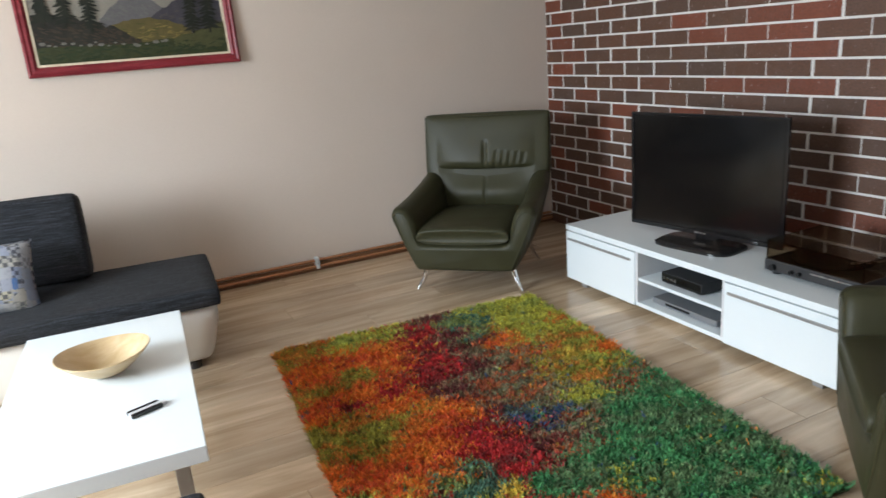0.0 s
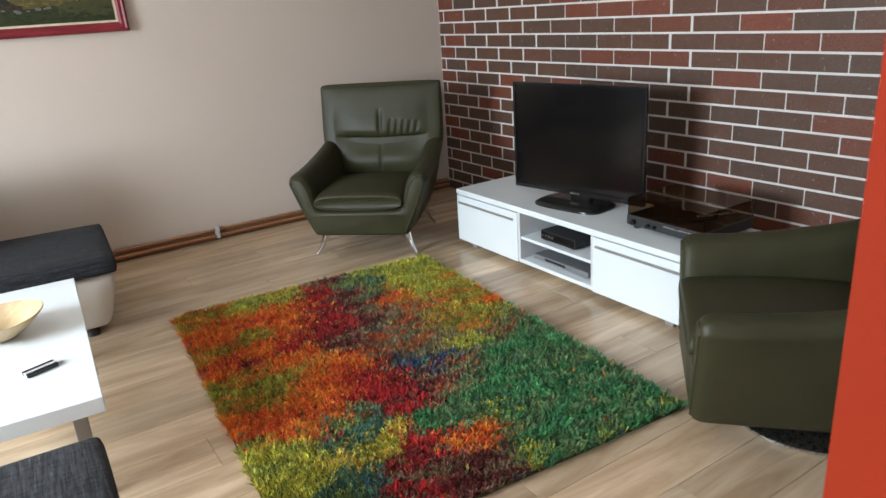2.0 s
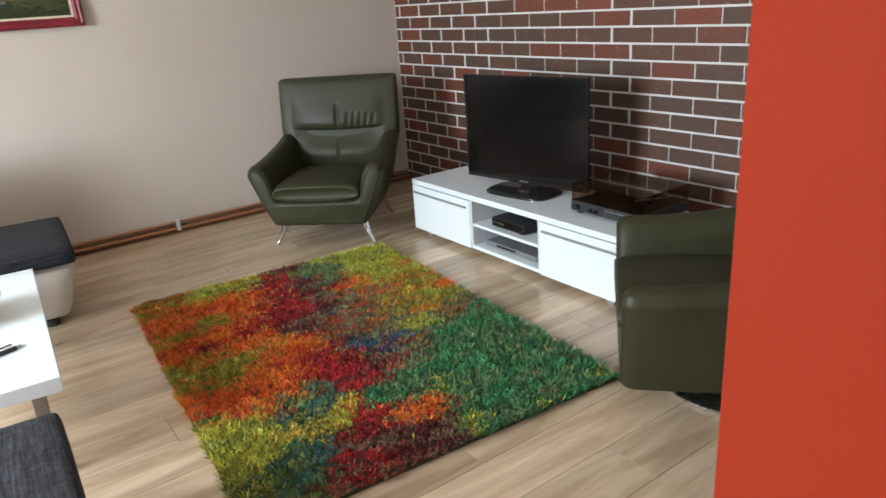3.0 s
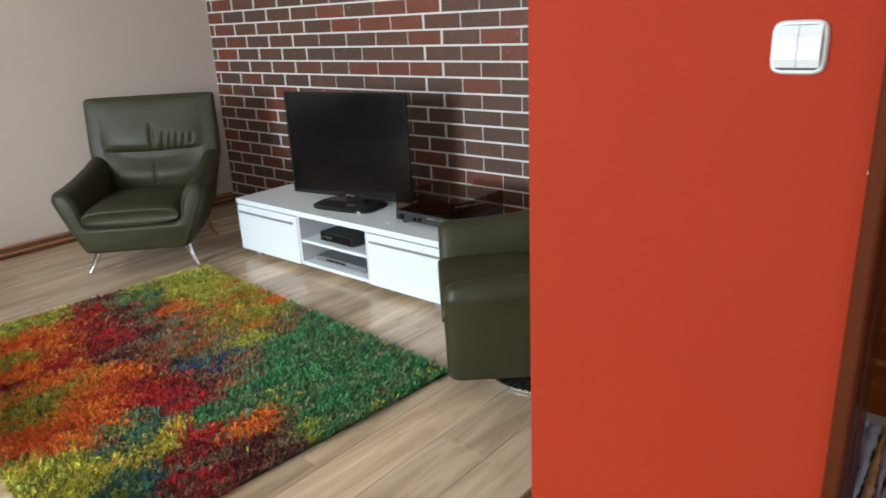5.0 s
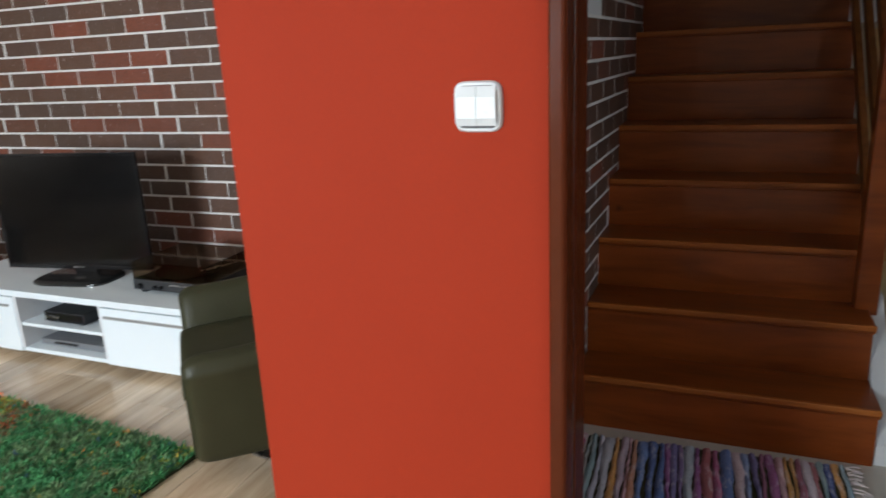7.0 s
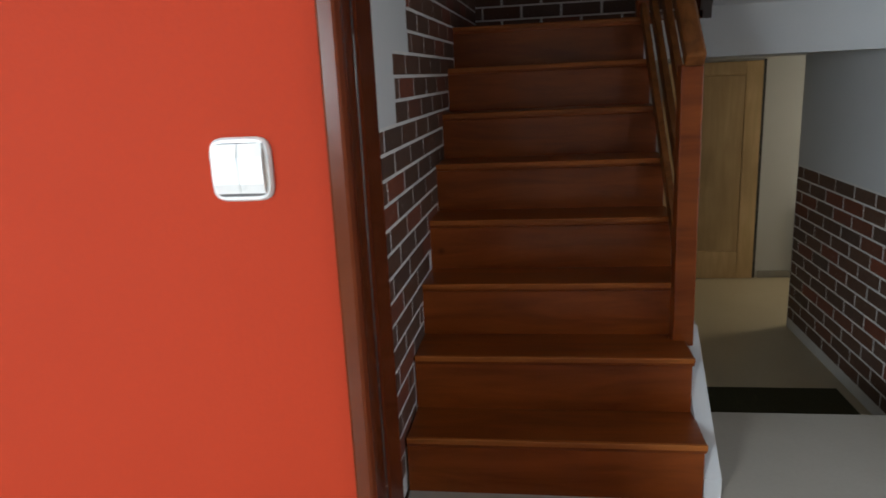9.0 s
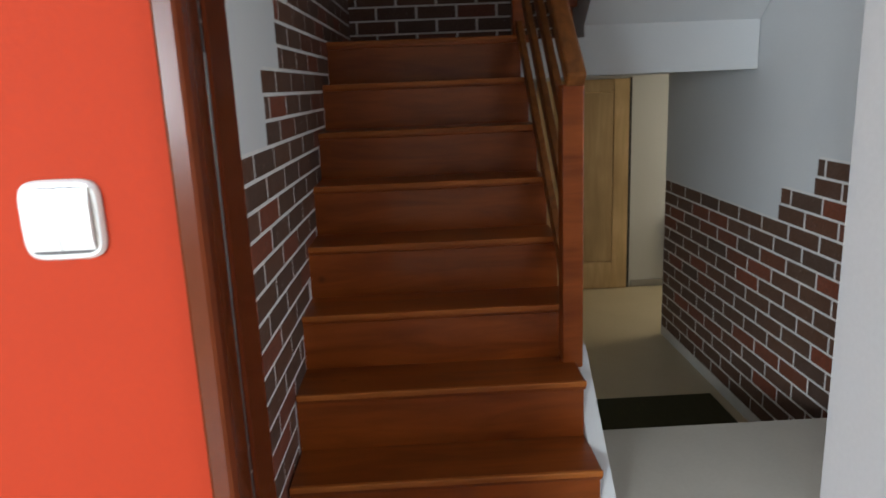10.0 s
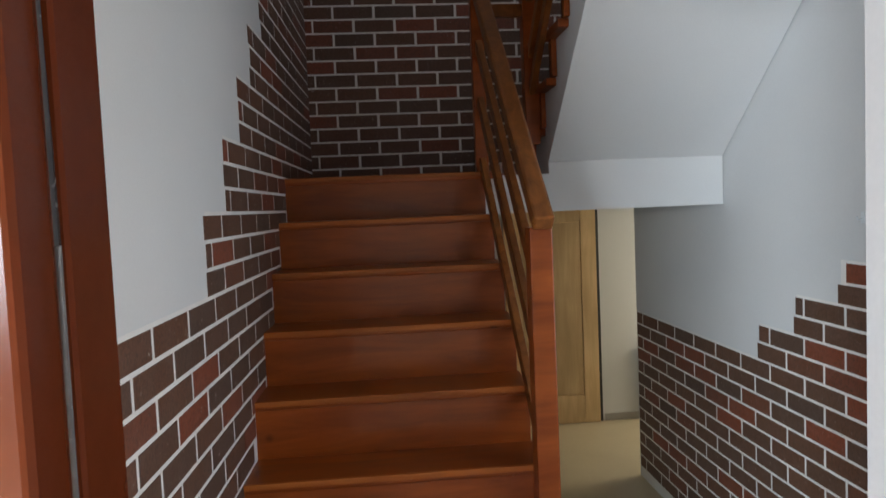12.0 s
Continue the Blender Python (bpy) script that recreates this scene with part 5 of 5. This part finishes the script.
def slip_mesh(length, tall=BH, name="brick"):
    """One slip, 2 mm proud of the pointing, front edges worn back; x along the wall, y out of it."""
    bm = bmesh.new()
    c = 0.0015
    h = tall - JT
    base = [bm.verts.new(p) for p in ((0, 0, 0), (length, 0, 0), (length, 0, h), (0, 0, h))]
    mid = [bm.verts.new((v.co.x, 0.0008, v.co.z)) for v in base]
    top = [bm.verts.new(p) for p in ((c, 0.0019, c), (length - c, 0.0019, c), (length - c, 0.0019, h - c), (c, 0.0019, h - c))]
    for r0, r1 in ((base, mid), (mid, top)):
        for k in range(4):
            bm.faces.new((r0[k], r0[(k + 1) % 4], r1[(k + 1) % 4], r1[k]))
    bm.faces.new(top)
    bmesh.ops.recalc_face_normals(bm, faces=bm.faces[:])
    me = bpy.data.meshes.new(name)
    bm.to_mesh(me)
    bm.free()
    me.materials.append(BRICK)
    return me


slips = {}


def slip(length, tall):
    key = (round(length, 2), tall)
    if key not in slips:
        slips[key] = slip_mesh(*key)
    return slips[key]


def lay(parent, wall, x, z, length, tall, rnd):
    """A slip on a wall; wall is the pose that turns slip space into the world."""
    o = new("brick", slip(length, tall))
    o.parent = parent
    o.matrix_parent_inverse = parent.matrix_world.inverted()
    o.matrix_basis = wall @ pose(x, rnd.uniform(-0.0005, 0.0006), z, 0, 0, 0)
    return o


def courses(parent, wall, x0, x1, z0, z1, keep, near, seed, shift=0.0, tall=BH, long=BL):
    """Running bond between x0 and x1; keep(x, z) says where slips are, near(x, z) which ones are single pieces."""
    rnd = random.Random(seed)
    rest = bmesh.new()
    n = int(round((z1 - z0) / tall))
    for r in range(n):
        z = z0 + r * tall
        x = x0 - (long / 2 if r % 2 else 0.0) - shift
        while x < x1 - 0.02:
            a, b = max(x, x0), min(x + long - JT, x1)
            spans = []
            if b - a > 0.03:
                a0 = a
                lo = None
                steps = 9
                for s in range(steps + 1):
                    q = a0 + (b - a0) * s / steps
                    ok = keep(q, z + tall / 2)
                    if ok and lo is None:
                        lo = q
                    if not ok and lo is not None:
                        spans.append((lo, q))
                        lo = None
                if lo is not None:
                    spans.append((lo, b))
            for a, b in spans:
                if b - a < 0.03:
                    continue
                if near(a, z):
                    lay(parent, wall, a, z, b - a, tall, rnd)
                else:
                    base = len(rest.verts)
                    rest.from_mesh(slip(b - a, tall))
                    rest.verts.ensure_lookup_table()
                    bmesh.ops.transform(rest, matrix=wall @ pose(a, rnd.uniform(-0.0005, 0.0006), z), verts=rest.verts[base:])
            x += long
    if len(rest.verts):
        me = bpy.data.meshes.new("bricks")
        rest.to_mesh(me)
        me.materials.append(BRICK)
        o = new("bricks", me)
        o.parent = parent
        o.matrix_parent_inverse = parent.matrix_world.inverted()
        tagged(o, kind="stuff")
    rest.free()


# living room: x runs from the cream corner towards the doorway, slips face -x
WALL_E = Matrix(((0, -1, 0, BRICK_X + 0.006), (-1, 0, 0, CREAM_Y), (0, 0, 1, 0), (0, 0, 0, 1)))
courses(wall_east, WALL_E, 0.004, CREAM_Y - EDGE_Y, -0.0113, -0.0113 + 30 * BH, lambda x, z: True, lambda x, z: z < 1.56, 1, 0.0645, BH, 0.256)

# stairwell, left: a stepped top edge over the stairs
wall_l = bpy.data.objects["wall_return"]
WALL_L = SKEW @ Matrix(((-1, 0, 0, 5.0), (0, -1, 0, HALL_L + 0.006), (0, 0, 1, 0), (0, 0, 0, 1)))
LEFT_T, LEFT_X, LEFT_RUN, LBH, LBL = 1.206, 2.585, 0.24, 0.0755, 0.2445


def left_top(x):
    return LEFT_T + 3 * LBH * max(0, math.floor((x - LEFT_X) / LEFT_RUN) + 1)


def stair_top(x):
    return RISE * max(0, min(8, math.floor((x - STAIR_X) / RUN) + 1))


courses(wall_l, WALL_L, 0.0, 5.0 - 1.345, LEFT_T - 15 * LBH, LEFT_T + 26 * LBH,
        lambda x, z: stair_top(5.0 - x) - 0.05 < z < left_top(5.0 - x) - 0.005, lambda x, z: True, 2, 0.0705, LBH, LBL)
# pale bedding behind the slips
bed = [(1.345, 0.0), (1.345, LEFT_T)]
k = 0
while LEFT_X + k * LEFT_RUN < 5.0:
    xx = LEFT_X + k * LEFT_RUN
    bed += [(xx, LEFT_T + 3 * LBH * k), (xx, LEFT_T + 3 * LBH * (k + 1))]
    k += 1
bed += [(5.0, bed[-1][1]), (5.0, 0.0)]
bm = extrude(bed, HALL_L + 0.0057, HALL_L + 0.0085)
bm.transform(SKEW)
tagged(part("trim_left", bm, MORTAR), "pale mortar bed of the stepped brick facing", "mortar", kind="structure")

# stairwell, right
wall_r = bpy.data.objects["wall_hall_south"]
WALL_R = Matrix(((1, 0, 0, 1.6), (0, 1, 0, HALL_R - 0.006), (0, 0, 1, 0), (0, 0, 0, 1)))


RIGHT_T, RBH = 0.680, 0.081


def right_top(x):
    return RIGHT_T + 2 * RBH * max(0, min(4, math.floor((3.648 - x) / 0.28) + 1))


courses(wall_r, WALL_R, 0.0, 5.19 - 1.6, RIGHT_T - 13 * RBH, RIGHT_T + 10 * RBH,
        lambda x, z: (z > 0 if 1.6 + x < 3.0 else True) and 1.6 + x > 2.58 and z < right_top(1.6 + x) - 0.005, lambda x, z: True, 3, 0.047, RBH, 0.253)
bed = [(5.19, LOW_Z), (5.19, RIGHT_T)]
for k in range(4):
    xx = 3.648 - k * 0.28
    bed += [(xx, RIGHT_T + 2 * RBH * k), (xx, RIGHT_T + 2 * RBH * (k + 1))]
bed += [(2.58, bed[-1][1]), (2.58, LOW_Z)]
tagged(part("trim_right", extrude(bed, HALL_R - 0.0085, HALL_R - 0.0057), MORTAR), "pale mortar bed of the stepped brick facing", "mortar", kind="structure")

# landing wall
wall_f = bpy.data.objects["wall_landing"]
WALL_F = Matrix(((0, -1, 0, FAR_X + 0.006), (-1, 0, 0, HALL_L), (0, 0, 1, 0), (0, 0, 0, 1)))
courses(wall_f, WALL_F, 0.0, HALL_L - HALL_R, 1.598, 1.598 + 26 * 0.0805, lambda x, z: True, lambda x, z: z < 3.3, 4, 0.022, 0.0805, 0.245)
